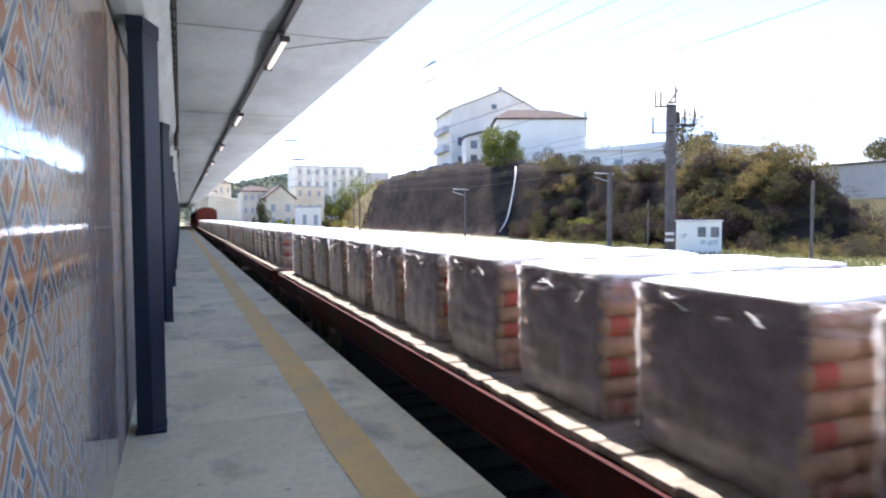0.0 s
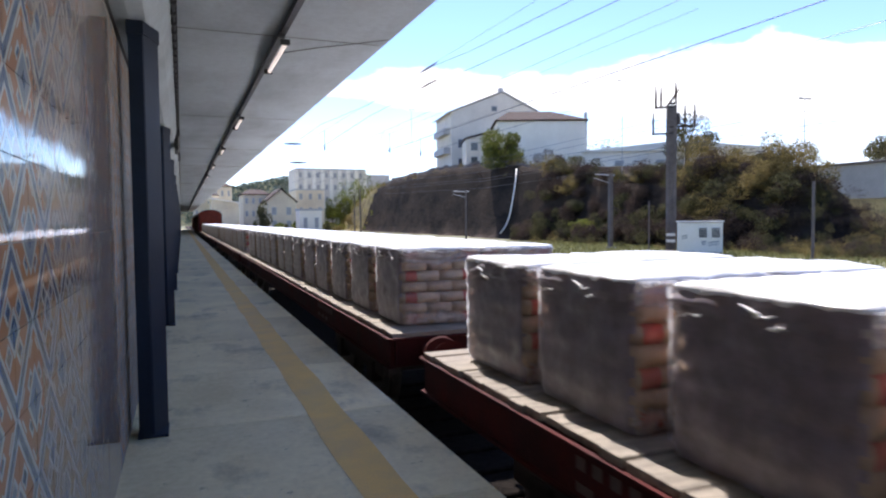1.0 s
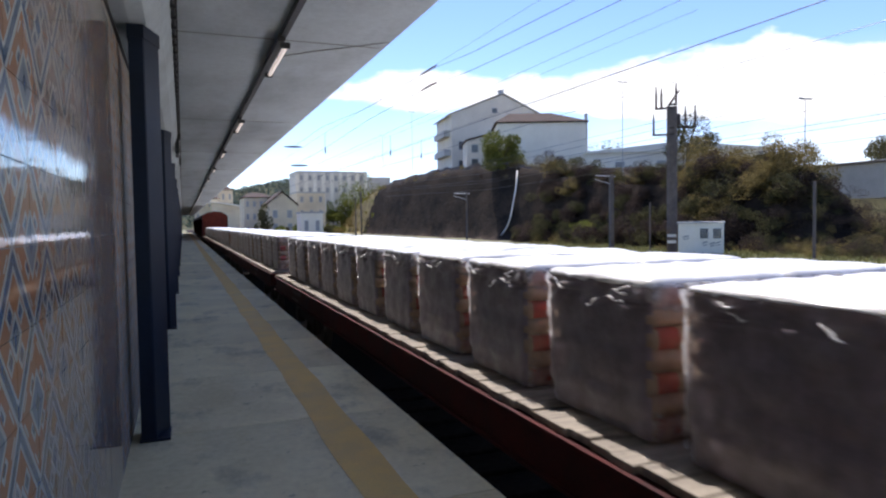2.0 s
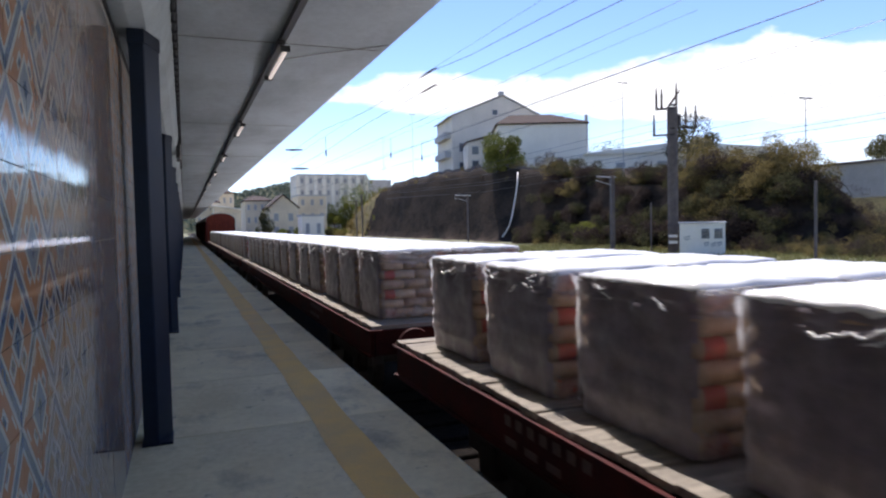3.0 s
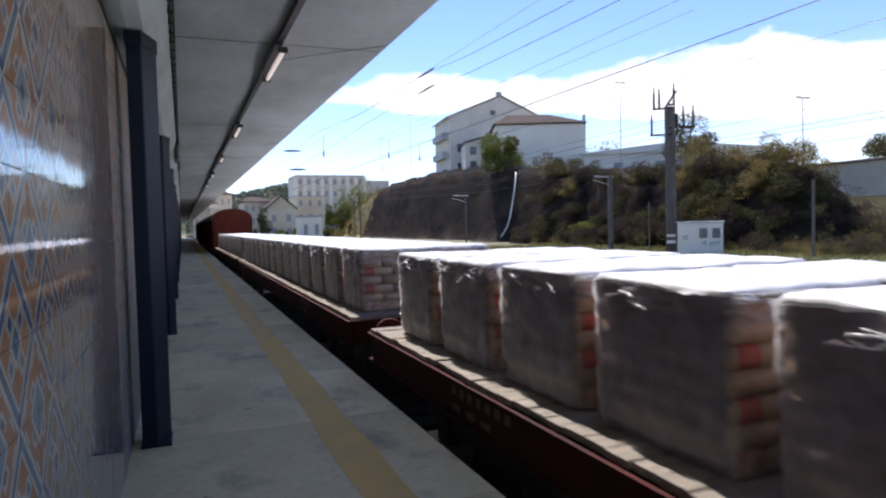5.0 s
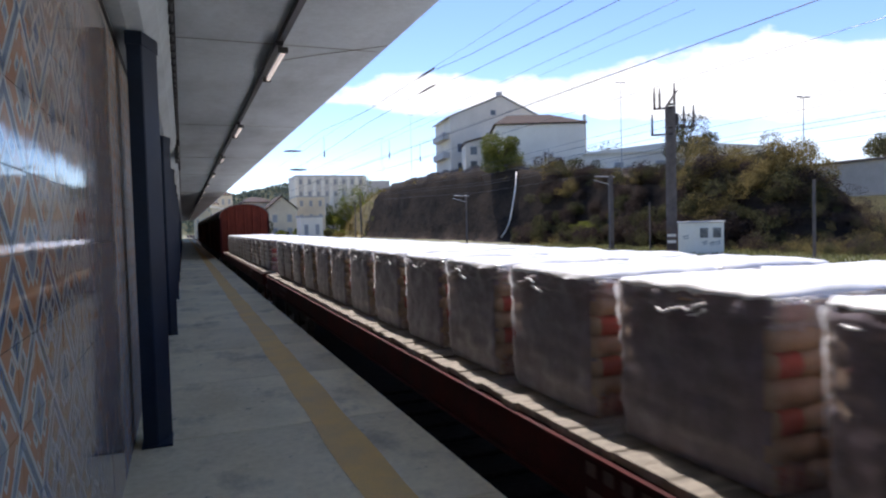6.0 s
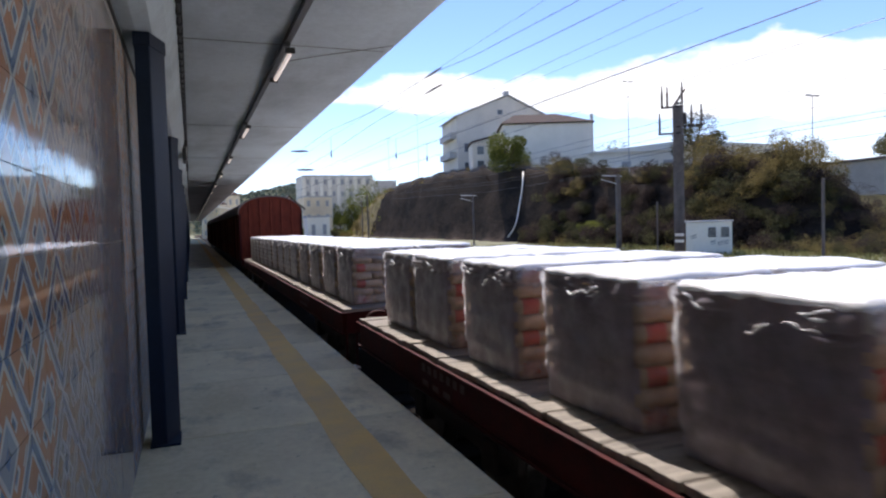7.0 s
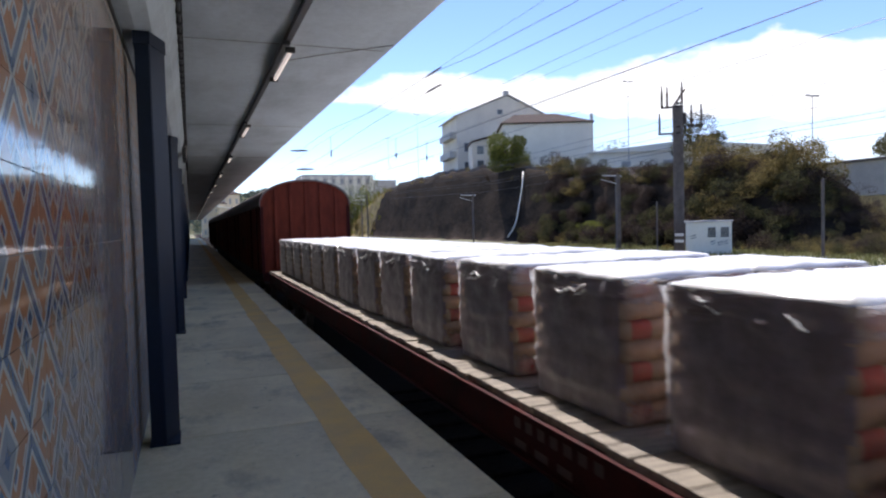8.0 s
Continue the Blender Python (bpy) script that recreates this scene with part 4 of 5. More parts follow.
CREST = ((20.0, -0.9), (28.5, -0.7), (31.0, 0.5), (34.0, 2.9), (38.0, 4.2), (43.0, 4.6), (52.0, 4.8), (61.0, 5.7), (70.0, 7.3), (78.0, 8.6), (90.0, 9.8),
         (112.0, 10.4), (135.0, 10.1), (150.0, 8.8), (162.0, 6.6), (170.0, 4.4), (181.0, 1.0), (190.0, -0.5), (200.0, -0.9))


def hill_height(x, y):
    """Height of the cutting and the plateau behind it."""
    crest = between(y, CREST)
    f = min(1.0, max(0.0, (x - 39.2) / 3.0))
    f = f * f * (3 - 2 * f) * 0.35 + f * 0.65
    f *= 1.0 - min(1.0, max(0.0, (x - 45.0) / 3.0)) * min(1.0, max(0.0, (62.0 - y) / 6.0))
    rise = 0.02 * max(0.0, x - 46) * (y > 60)
    rough = 0.6 * noise.fractal(Vector((x * 0.16, y * 0.16, 0.0)), 1.0, 2.0, 4) * min(1.0, max(0.0, (x - 36.5) * 0.4))
    return RAIL - 0.2 + (crest - RAIL + 0.2) * f + rise * (crest > 3) + rough * (0.35 if x > 45 else 1.0)


bm = B()
xs = [35.5 + 0.35 * i for i in range(32)] + [47, 49, 52, 56, 62, 70, 80, 95, 120, 160]
ys = [18 + 1.25 * i for i in range(160)]
rows = [[bm.verts.new((x, y, hill_height(x, y))) for x in xs] for y in ys]
for a, b in zip(rows, rows[1:]):
    for i in range(len(xs) - 1):
        bm.faces.new((a[i], a[i + 1], b[i + 1], b[i]))
for f in bm.faces:                                     # dry grass on the end slope and along the lip
    c = f.calc_center_median()
    if c.y > 150 + 6 * noise.noise(c * 0.2) - 2.2 * (c.x - 39.5) or (c.x > 43.0 and c.y > 120):
        f.material_index = 1
solid("hillside", bm, (EARTH, DRY_GRASS), "dark rocky railway cutting with dry earth, darkened further for shade", "hillside", "structure", smooth=True)

bm = B()
for i in range(46):
    y = 70 + i * 1.6
    z = hill_height(42.8, y)
    box(bm, 42.6, 42.9, y, y + 1.61, z - 0.6, z + 0.45)
solid("parapet_wall", bm, POLE, "low dark parapet along the top of the cutting", "parapet", "structure")


def leaves(name, rx, ry, rz, count, size, material, seed, lumps=7, base=0.0):
    """A crown of many small leaf clumps with an uneven outline."""
    r = np.random.default_rng(seed)
    centres = r.normal(0, 0.42, (lumps, 3)) * (rx, ry, rz) + (0, 0, rz * 0.95 + base)
    centres[:, 2] = np.maximum(centres[:, 2], base + rz * 0.25)
    radius = r.uniform(0.26, 0.56, lumps)
    pick = r.integers(0, lumps, count)
    d = r.normal(0, 1, (count, 3))
    d /= np.linalg.norm(d, axis=1)[:, None]
    p = centres[pick] + d * (r.uniform(0.55, 1.08, count) * radius[pick])[:, None] * (rx, ry, rz)
    p[:, 2] = np.maximum(p[:, 2], base + 0.02)
    a = r.normal(0, 1, (count, 3))
    a /= np.linalg.norm(a, axis=1)[:, None]
    b = np.cross(a, r.normal(0, 1, (count, 3)))
    b /= np.linalg.norm(b, axis=1)[:, None]
    s = (size * r.uniform(0.5, 1.3, count))[:, None]
    v = np.stack((p - a * s, p + b * s * 0.45, p + a * s, p - b * s * 0.45), 1).reshape(-1, 3)
    me = bpy.data.meshes.new(name)
    me.from_pydata(v.tolist(), [], [(4 * i, 4 * i + 1, 4 * i + 2, 4 * i + 3) for i in range(count)])
    me.materials.append(material)
    return me


def tree(name, label, at, height, spread, material, seed, count=1500, size=0.28, group=""):
    ob = thing(name, label, "tree", at, group)
    r = random.Random(seed)
    bm = B()
    tube(bm, (0, 0, -0.5), (0.1, 0, height * 0.45), spread * 0.09, spread * 0.055)
    for i in range(6):
        a = i * 1.05 + r.uniform(0, 0.6)
        z = height * r.uniform(0.28, 0.45)
        tube(bm, (0.08, 0, z), (math.cos(a) * spread * 0.6, math.sin(a) * spread * 0.6, z + height * r.uniform(0.2, 0.35)), spread * 0.04, spread * 0.012, 6)
    part("trunk", bm, BARK, ob)
    part("crown", leaves("crown", spread, spread, height * 0.40, count, size, material, seed, 13, height * 0.12), None, ob)
    return ob


SHRUBS = [leaves("shrub", 1.7, 1.7, 1.25, 3600, 0.078, m, s, 11) for s, m in
          ((1, LEAF_DARK), (2, LEAF_BROWN), (3, LEAF_OLIVE), (4, LEAF_DARK), (5, LEAF_OLIVE), (6, LEAF_BRIGHT), (7, LEAF_BROWN))]
SHRUBS += [leaves("shrub", 1.7, 1.7, 1.25, 8000, 0.055, LEAF_OLIVE, s, 14) for s in (8, 9)]     # dense, for the tallest
rb = random.Random(17)


LOW = []                                               # small growth, joined below


def shrub(x, y, scale, which, label="dense dark green shrub on the cutting slope"):
    spot = Matrix.Translation((x, y, hill_height(x, y) - 0.25)) @ Matrix.Rotation(rb.uniform(0, 6.3), 4, "Z") @ Matrix.Diagonal((scale, scale, scale * rb.uniform(0.85, 1.25), 1))
    if scale < 0.62:
        LOW.append((which, spot))
        return None
    ob = new("shrub", SHRUBS[which])
    ob.matrix_basis = spot
    return tagged(ob, label, "shrub", "shrubs on the slope")


for i in range(210):                                   # overgrown slope towards the bridge, browner leaves low down for shade
    y = rb.uniform(25, 71)
    x = rb.uniform(37.6, 43.5)
    if hill_height(x, y) > 0.2 or rb.random() < 0.5:
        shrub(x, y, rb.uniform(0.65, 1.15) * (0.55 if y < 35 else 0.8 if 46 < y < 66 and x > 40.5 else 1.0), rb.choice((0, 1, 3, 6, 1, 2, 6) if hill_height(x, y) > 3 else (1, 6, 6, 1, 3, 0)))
for i in range(60):                                    # thin growth along the bare crest
    y = rb.uniform(70, 160)
    shrub(rb.uniform(41.6, 43.5), y, rb.uniform(0.18, 0.42), rb.choice((2, 4, 1, 6)), "dry tuft on the crest of the cutting")
for i in range(34):                                    # growth along the crest, paler olive leaves standing in for sun
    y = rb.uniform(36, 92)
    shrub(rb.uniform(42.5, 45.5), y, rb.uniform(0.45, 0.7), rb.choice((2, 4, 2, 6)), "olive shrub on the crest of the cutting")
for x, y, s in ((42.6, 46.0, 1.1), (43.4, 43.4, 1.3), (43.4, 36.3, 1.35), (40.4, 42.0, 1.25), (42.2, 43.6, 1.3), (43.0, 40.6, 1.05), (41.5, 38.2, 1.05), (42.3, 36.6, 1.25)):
    shrub(x, y, s, rb.choice((7, 8)), "tall olive shrub, leaf colour lightened for sun")
for y, z in ((57.5, 1.0), (58.8, 0.85), (60.0, 0.7)):
    shrub(39.6, y, z, 5, "bright green shrub on the cutting slope")
for i in range(26):                                    # yellow-green growth at the far end
    y = rb.uniform(160, 190)
    shrub(rb.uniform(36, 40), y, rb.uniform(0.5, 0.95), rb.choice((5, 4, 2, 5)), "yellow-green shrub at the end of the cutting")
for i in range(150):                                   # dry golden growth on the end slope
    shrub(rb.uniform(39.2, 43.0), rb.uniform(144, 182), rb.uniform(0.25, 0.5), rb.choice((2, 4, 4, 5)))
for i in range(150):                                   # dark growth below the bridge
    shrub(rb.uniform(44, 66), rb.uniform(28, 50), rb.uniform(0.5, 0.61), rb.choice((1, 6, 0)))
for i in range(150):                                   # low growth towards the bridge
    shrub(rb.uniform(36.5, 46.5), rb.uniform(24, 37), rb.uniform(0.3, 0.6), rb.choice((0, 1, 3, 2)))
for i in range(22):                                    # foot of the slope
    shrub(rb.uniform(33.8, 36.8), rb.uniform(24, 60), rb.uniform(0.25, 0.6), rb.choice((0, 2, 4)), "low shrub at the foot of the slope")

low_v, low_f, low_m = [], [], []
for which, spot in LOW:
    src = SHRUBS[which]
    co = np.empty(len(src.vertices) * 3)
    src.vertices.foreach_get("co", co)
    co = co.reshape(-1, 4, 3)[::3].reshape(-1, 3)
    m4 = np.array(spot)
    first = sum(len(v) for v in low_v)
    low_v.append(co @ m4[:3, :3].T + m4[:3, 3])
    count = len(co) // 4
    low_f.append(np.arange(count * 4).reshape(-1, 4) + first)
    low_m.append(np.full(count, {LEAF_DARK: 0, LEAF_BROWN: 1, LEAF_OLIVE: 2, LEAF_BRIGHT: 3}[src.materials[0]]))
me = bpy.data.meshes.new("undergrowth")
me.from_pydata(np.concatenate(low_v).tolist(), [], np.concatenate(low_f).tolist())
for m in (LEAF_DARK, LEAF_BROWN, LEAF_OLIVE, LEAF_BRIGHT):
    me.materials.append(m)
me.polygons.foreach_set("material_index", np.concatenate(low_m).astype(np.int32))
tagged(new("undergrowth", me), "low mixed undergrowth on the cutting", "undergrowth", "", "stuff")

tree("tree", "leafy young tree on the edge of the cutting", pose(42.4, 83.8, hill_height(42.4, 83.8) - 1.5), 7.0, 3.3, LEAF_TREE, 41, 11000, 0.155)
for x, y, h, s, m, sd in ((43.0, 178, 13.0, 4.4, LEAF_BRIGHT, 42), (46.5, 181, 16.5, 4.6, LEAF_BRIGHT, 43), (39.5, 184, 8.5, 2.6, LEAF_BRIGHT, 44),
                          (41.2, 178, 7.5, 2.6, LEAF_BRIGHT, 51), (50.5, 188, 15.5, 3.8, LEAF_BRIGHT, 52), (37.0, 190, 5.5, 2.2, LEAF_BRIGHT, 53)):
    tree("tree", "tree at the far end of the cutting", pose(x, y, RAIL - 0.2), h, s, m, sd, 3200, 0.22, "trees by the cutting")
for x, y, z, h, s, sd in ((66, 92, 9.6, 5.2, 3.6, 45), (72, 96, 10.0, 5.0, 4.0, 46), (63, 70, 8.6, 7.0, 3.4, 47), (66.5, 71, 8.6, 6.5, 3.2, 48),
                          (76, 52, 6.5, 4.5, 2.4, 49), (82, 50, 6.0, 6.0, 3.0, 50)):
    tree("tree", "dark tree behind the crest", pose(x, y, z), h, s, LEAF_DARK, sd, 3200, 0.15, "trees behind the crest")

# grass verge
bm_v, bm_f = [], []
rg = np.random.default_rng(9)
for i in range(15000):
    x, y = rg.uniform(19.3, 37.5), rg.uniform(10, 62)
    a, h, w = rg.uniform(0, 6.28), rg.uniform(0.10, 0.38), rg.uniform(0.03, 0.09)
    n0 = len(bm_v)
    bm_v += [(x - w * math.cos(a), y - w * math.sin(a), RAIL - 0.17), (x + w * math.cos(a), y + w * math.sin(a), RAIL - 0.17),
             (x + rg.normal(0, 0.08), y + rg.normal(0, 0.08), RAIL - 0.16 + h)]
    bm_f.append((n0, n0 + 1, n0 + 2))
me = bpy.data.meshes.new("grass")
me.from_pydata(bm_v, [], bm_f)
me.materials.append(GRASS)
tagged(new("grass", me), "tufts of yellow-green grass on the verge", "grass", "", "stuff")


def window(parent, x, z, w, h, y=0.0, glass=None):
    f = B()
    for a, b, c, d in ((x - w / 2 - 0.08, x + w / 2 + 0.08, z + h, z + h + 0.1), (x - w / 2 - 0.08, x + w / 2 + 0.08, z - 0.1, z),
                       (x - w / 2 - 0.08, x - w / 2, z, z + h), (x + w / 2, x + w / 2 + 0.08, z, z + h)):
        box(f, a, b, y - 0.09, y, c, d)
    win = part("window", f, RENDER_GREY, parent)
    p = B()
    box(p, x - w / 2, x + w / 2, y - 0.03, y - 0.004, z, z + h)
    part("pane", p, glass or PANE, win)
    return win


def prism(points, y0, y1):
    bm = B()
    a = [bm.verts.new((x, y0, z)) for x, z in points]
    b = [bm.verts.new((x, y1, z)) for x, z in points]
    bm.faces.new(a)
    bm.faces.new(b[::-1])
    for i in range(len(points)):
        j = (i + 1) % len(points)
        bm.faces.new((a[i], b[i], b[j], a[j]))
    return bm


def hip_roof(x0, x1, y0, y1, z, rise, inset, over=0.35):
    bm = B()
    e = [bm.verts.new(p) for p in ((x0 - over, y0 - over, z), (x1 + over, y0 - over, z), (x1 + over, y1 + over, z), (x0 - over, y1 + over, z))]
    my = (y0 + y1) / 2
    r = [bm.verts.new((x0 + inset[0], my, z + rise)), bm.verts.new((x1 - inset[1], my, z + rise))]
    lo = [bm.verts.new(v.co - Vector((0, 0, 0.18))) for v in e]
    bm.faces.new((e[0], e[1], r[1], r[0]))
    bm.faces.new((e[1], e[2], r[1]))
    bm.faces.new((e[2], e[3], r[0], r[1]))
    bm.faces.new((e[3], e[0], r[0]))
    bm.faces.new(lo[::-1])
    for i in range(4):
        j = (i + 1) % 4
        bm.faces.new((lo[i], lo[j], e[j], e[i]))
    return bm


# white house with a hipped tile roof
h = thing("house", "white rendered house with a brown hipped tile roof", "house", pose(50.9, 87.4, 8.6, 0, 0, -21.5), "houses above the cutting")
bm = B()
box(bm, -6.7, 6.7, 0, 9, 0, 7.75)
part("wall", bm, RENDERED, h)
part("roof", hip_roof(-6.7, 6.7, 0, 9, 7.93, 1.95, (2.2, 4.6)), TERRACOTTA, h)
bm = B()
box(bm, 6.75, 7.15, 1.0, 1.6, 0, 9.2, 0.03)
part("chimney", bm, RENDER_GREY, h)
bm = B()
tube(bm, (1.2, -0.06, 0), (1.2, -0.06, 3.4), 0.05)
part("downpipe", bm, RENDER_GREY, h)

# tall gabled house
h = thing("house", "tall pale gabled house with balconies", "house", pose(53.9, 107.0, 9.4, 0, 0, -8.5), "houses above the cutting")
bm = prism(((-9.2, 0), (9.2, 0), (9.2, 10.6), (0.3, 14.9), (-9.2, 11.2)), 0.0, 12.0)
part("wall", bm, HOUSE_BEIGE, h)
for s, (a, b) in enumerate((((-9.8, 11.0), (0.3, 15.05)), ((0.3, 15.05), (9.8, 10.35)))):
    part("roof", prism((a, b, (b[0], b[1] + 0.2), (a[0], a[1] + 0.2)), -0.3, 12.3), RENDER_GREY, h)
bm = B()
box(bm, -0.15, 0.75, 0.5, 1.3, 14.7, 15.9, 0.04)
part("chimney", bm, RENDER_GREY, h)
window(h, -1.2, 11.6, 0.9, 0.8)
for x, z in ((-7.4, 1.6), (-7.4, 5.0), (-5.2, 4.8)):
    window(h, x, z, 1.0, 1.4)
for z in (0.6, 4.0, 7.4):
    bm = B()
    box(bm, -10.3, -9.2, 1.0, 9.5, z, z + 0.18)
    box(bm, -10.3, -10.2, 1.0, 9.5, z + 0.18, z + 1.1)
    box(bm, -10.3, -9.2, 1.0, 1.08, z + 0.18, z + 1.1)
    part("balcony", bm, RENDER_GREY, h)
# lower wing between the two
h = thing("house", "low grey wing between the two houses", "house", pose(45.8, 97.4, 9.2, 0, 0, -18.0), "houses above the cutting")
bm = prism(((-2.7, 0), (4.2, 0), (4.2, 7.2), (-2.7, 5.4)), 0, 7)
part("wall", bm, HOUSE_BEIGE, h)
part("roof", prism(((-2.9, 5.45), (4.3, 7.3), (4.3, 7.5), (-2.9, 5.65)), -0.3, 7.3), TERRACOTTA, h)
for x in (-1.4, 1.2):
    window(h, x, 1.0, 1.0, 1.5)
    window(h, x, 3.6, 1.0, 1.2)

# long low building behind the crest
h = thing("warehouse", "long low white building behind the shrubs", "building", pose(68.0, 78.0, 7.9, 0, 0, -30.0))
bm = B()
box(bm, -13, 13, 0, 8, 0, 3.6)
part("wall", bm, RENDERED, h)
part("roof", prism(((-13.4, 3.6), (13.4, 3.6), (13.4, 3.8), (0, 5.0), (-13.4, 3.8)), -0.4, 8.4), RENDERED, h)
for x in (-8, -2, 5):
    window(h, x, 1.6, 1.2, 0.6, 0.0, PANE_FAR)

# equipment hut
h = thing("equipment_hut", "white trackside equipment hut with marks on its walls", "hut", pose(32.1, 34.4, RAIL - 0.16, 0, 0, -42.0))
bm = B()
box(bm, -1.42, 1.42, 0, 2.2, 0, 2.2, 0.02)
part("wall", bm, RENDERED, h)
bm = B()
box(bm, -1.52, 1.52, -0.1, 2.3, 2.2, 2.3, 0.02)
part("roof", bm, RENDER_GREY, h)
for x in (0.2, 1.0):
    w_ = B()
    for i in range(6):
        box(w_, x - 0.25, x + 0.25, -0.05, -0.004, 1.2 + i * 0.11, 1.28 + i * 0.11)
    part("vent", w_, PANE, h, "dark louvred vent")
for x, z, s in ((-0.95, 1.25, 0.4), (0.25, 0.85, 0.3), (0.7, 0.8, 0.35), (1.05, 0.85, 0.3)):
    w_ = B()
    tube(w_, (x - s / 2, -0.012, z), (x + s / 2, -0.012, z + 0.12), 0.028, sides=6)
    tube(w_, (x - s / 3, -0.012, z - 0.14), (x + s / 2, -0.012, z - 0.05), 0.022, sides=6)
    part("scrawl", w_, PANE, h, "dark illegible paint marks")

# drain pipe down the cutting
bm = B()
line = []
for lie, z in ((1.868, 8.3), (1.872, 6.8), (1.884, 5.2), (1.90, 3.6), (1.915, 2.2), (1.932, 1.2), (1.955, 0.4), (1.985, -0.3)):
    x = 44.0
    while x > 36 and hill_height(x, x * lie) > z - 0.2:
        x -= 0.1
    line.append((x - 0.15, x * lie, z))
sweep(bm, line, 0.105, 8)
solid("drain_pipe", bm, RENDERED, "pale curved drain pipe down the cutting", "pipe", smooth=True)


# ---- masts, lamps and wires ----
def rod(name, bm_pts, radius, material, label, category, group="", sides=6):
    bm = B()
    sweep(bm, bm_pts, radius, sides)
    return solid(name, bm, material, label, category, group=group)


mast = thing("power_pole", "tall brown pole with cross-arms and upright insulators", "pole", pose(32.8, 38.0, RAIL - 0.2))
bm = B()
box(bm, -0.33, 0.33, -0.05, 0.05, 0, 10.6)
box(bm, -0.36, -0.16, -0.14, 0.14, 0, 10.6, 0.01)
box(bm, 0.16, 0.36, -0.14, 0.14, 0, 10.6, 0.01)
part("shaft", bm, POLE, mast, at=pose(0, 0, 0, 0, 0, -42))
for i in range(11):
    bm = B()
    box(bm, -0.2, 0.2, -0.10, 0.10, 0.6 + i * 0.95, 0.78 + i * 0.95)
    part("batten", bm, POLE, mast, at=pose(0, 0, 0, 0, 0, -42))
for z, a, b in ((9.0, -0.35, 1.68), (8.55, -1.35, 0.2), (10.42, -1.15, 0.1), (10.66, -0.1, 0.36)):
    bm = B()
    box(bm, a, b, -0.06, 0.06, z, z + 0.13, 0.01)
    part("cross_arm", bm, UNDER, mast, at=pose(0, 0, 0, 0, 0, -42))
bm = B()
sweep(bm, [(0, 0, 0.075 * i) for i in range(20)], [0.11 if i % 2 and i < 15 else 0.05 for i in range(20)], 10)
INS = mesh_of("insulator", bm, BROWN)
for x, z, tilt in ((1.55, 9.13, 0), (0.9, 9.13, 0), (-1.25, 8.68, 0), (-1.08, 10.55, 0), (-0.72, 10.50, 0), (0.28, 10.79, 0), (-0.3, 10.55, 35)):
    part("insulator", INS, None, mast, at=pose(0, 0, 0, 0, 0, -42) @ pose(x, 0, z, 0, tilt, 0))
bm = B()
box(bm, 0.30, 0.58, -0.16, 0.16, 9.2, 10.05, 0.08)
part("transformer", bm, UNDER, mast, at=pose(0, 0, 0, 0, 0, -42))
for z in (0.8, 1.25):
    bm = B()
    box(bm, -0.3, 0.3, -0.2, -0.16, z, z + 0.2)
    part("warning_plate", bm, WHITE, mast, at=pose(0, 0, 0, 0, 0, -42))

for x, y, top, w in ((32.8, 45.2, 5.3, 0.32), (32.8, 26.5, 3.6, 0.14), (30.0, 68.4, 4.9, 0.16), (30.0, 115.8, 7.2, 0.25), (32.4, 39.9, 2.9, 0.10), (24.0, 96.0, 5.5, 0.16)):
    post = thing("trackside_post", "plain grey mast beside the tracks", "post", pose(x, y, RAIL - 0.2), "trackside masts")
    bm = B()
    box(bm, -w / 2, w / 2, -w / 2, w / 2, 0, top - RAIL + 0.2, 0.02)
    part("shaft", bm, POLE, post)
    bm = B()
    box(bm, -w, w, -w, w, 0, 0.22, 0.02)
    part("base", bm, KERB, post)
    if w > 0.15:
        bm = B()
        tube(bm, (-1.6, 0, top - RAIL - 0.2), (0, 0, top - RAIL - 0.6), 0.03)
        tube(bm, (-1.5, 0, top - RAIL + 0.1), (0.4, 0, top - RAIL + 0.05), 0.05)
        part("bracket_arm", bm, STEEL, post)

for x, y, z0, z1 in ((46.4, 134.5, 9.6, 25.2), (46.4, 157.0, 8.0, 23.0), (46.4, 61.8, 7.0, 17.0), (46.4, 38.4, 5.2, 11.0)):
    lp = thing("street_lamp", "thin tall street lamp on the crest", "street lamp", pose(x, y, z0 - 0.6), "street lamps on the crest")
    bm = B()
    tube(bm, (0, 0, 0), (0, 0, z1 - z0 + 0.6), 0.05, 0.03)
    part("pole", bm, STEEL, lp)
    for s in (-1, 1):
        bm = B()
        box(bm, s * 0.4 - 0.3, s * 0.4 + 0.3, -0.07, 0.07, z1 - z0 + 0.55, z1 - z0 + 0.68, 0.02)
        part("lamp_head", bm, STEEL, lp)

for x, z_msg, z_con in ((3.33, 5.9, 4.71), (9.72, 6.18, 4.54)):
    cat = thing("overhead_line", "dark overhead contact line above the tracks", "overhead line", pose(x, 0, 0), "overhead lines")
    for nm, z in (("messenger_wire", z_msg), ("contact_wire", z_con)):
        bm = B()
        sweep(bm, [(0, y, z) for y in range(-20, 220, 8)], 0.006, 5)
        part(nm, bm, WIRE, cat)
    for i in range(9):
        bm = B()
        tube(bm, (0, 6.5 + i * 13, z_con), (0, 6.5 + i * 13, z_con + 0.16), 0.010, sides=4)
        part("dropper", bm, WIRE, cat)
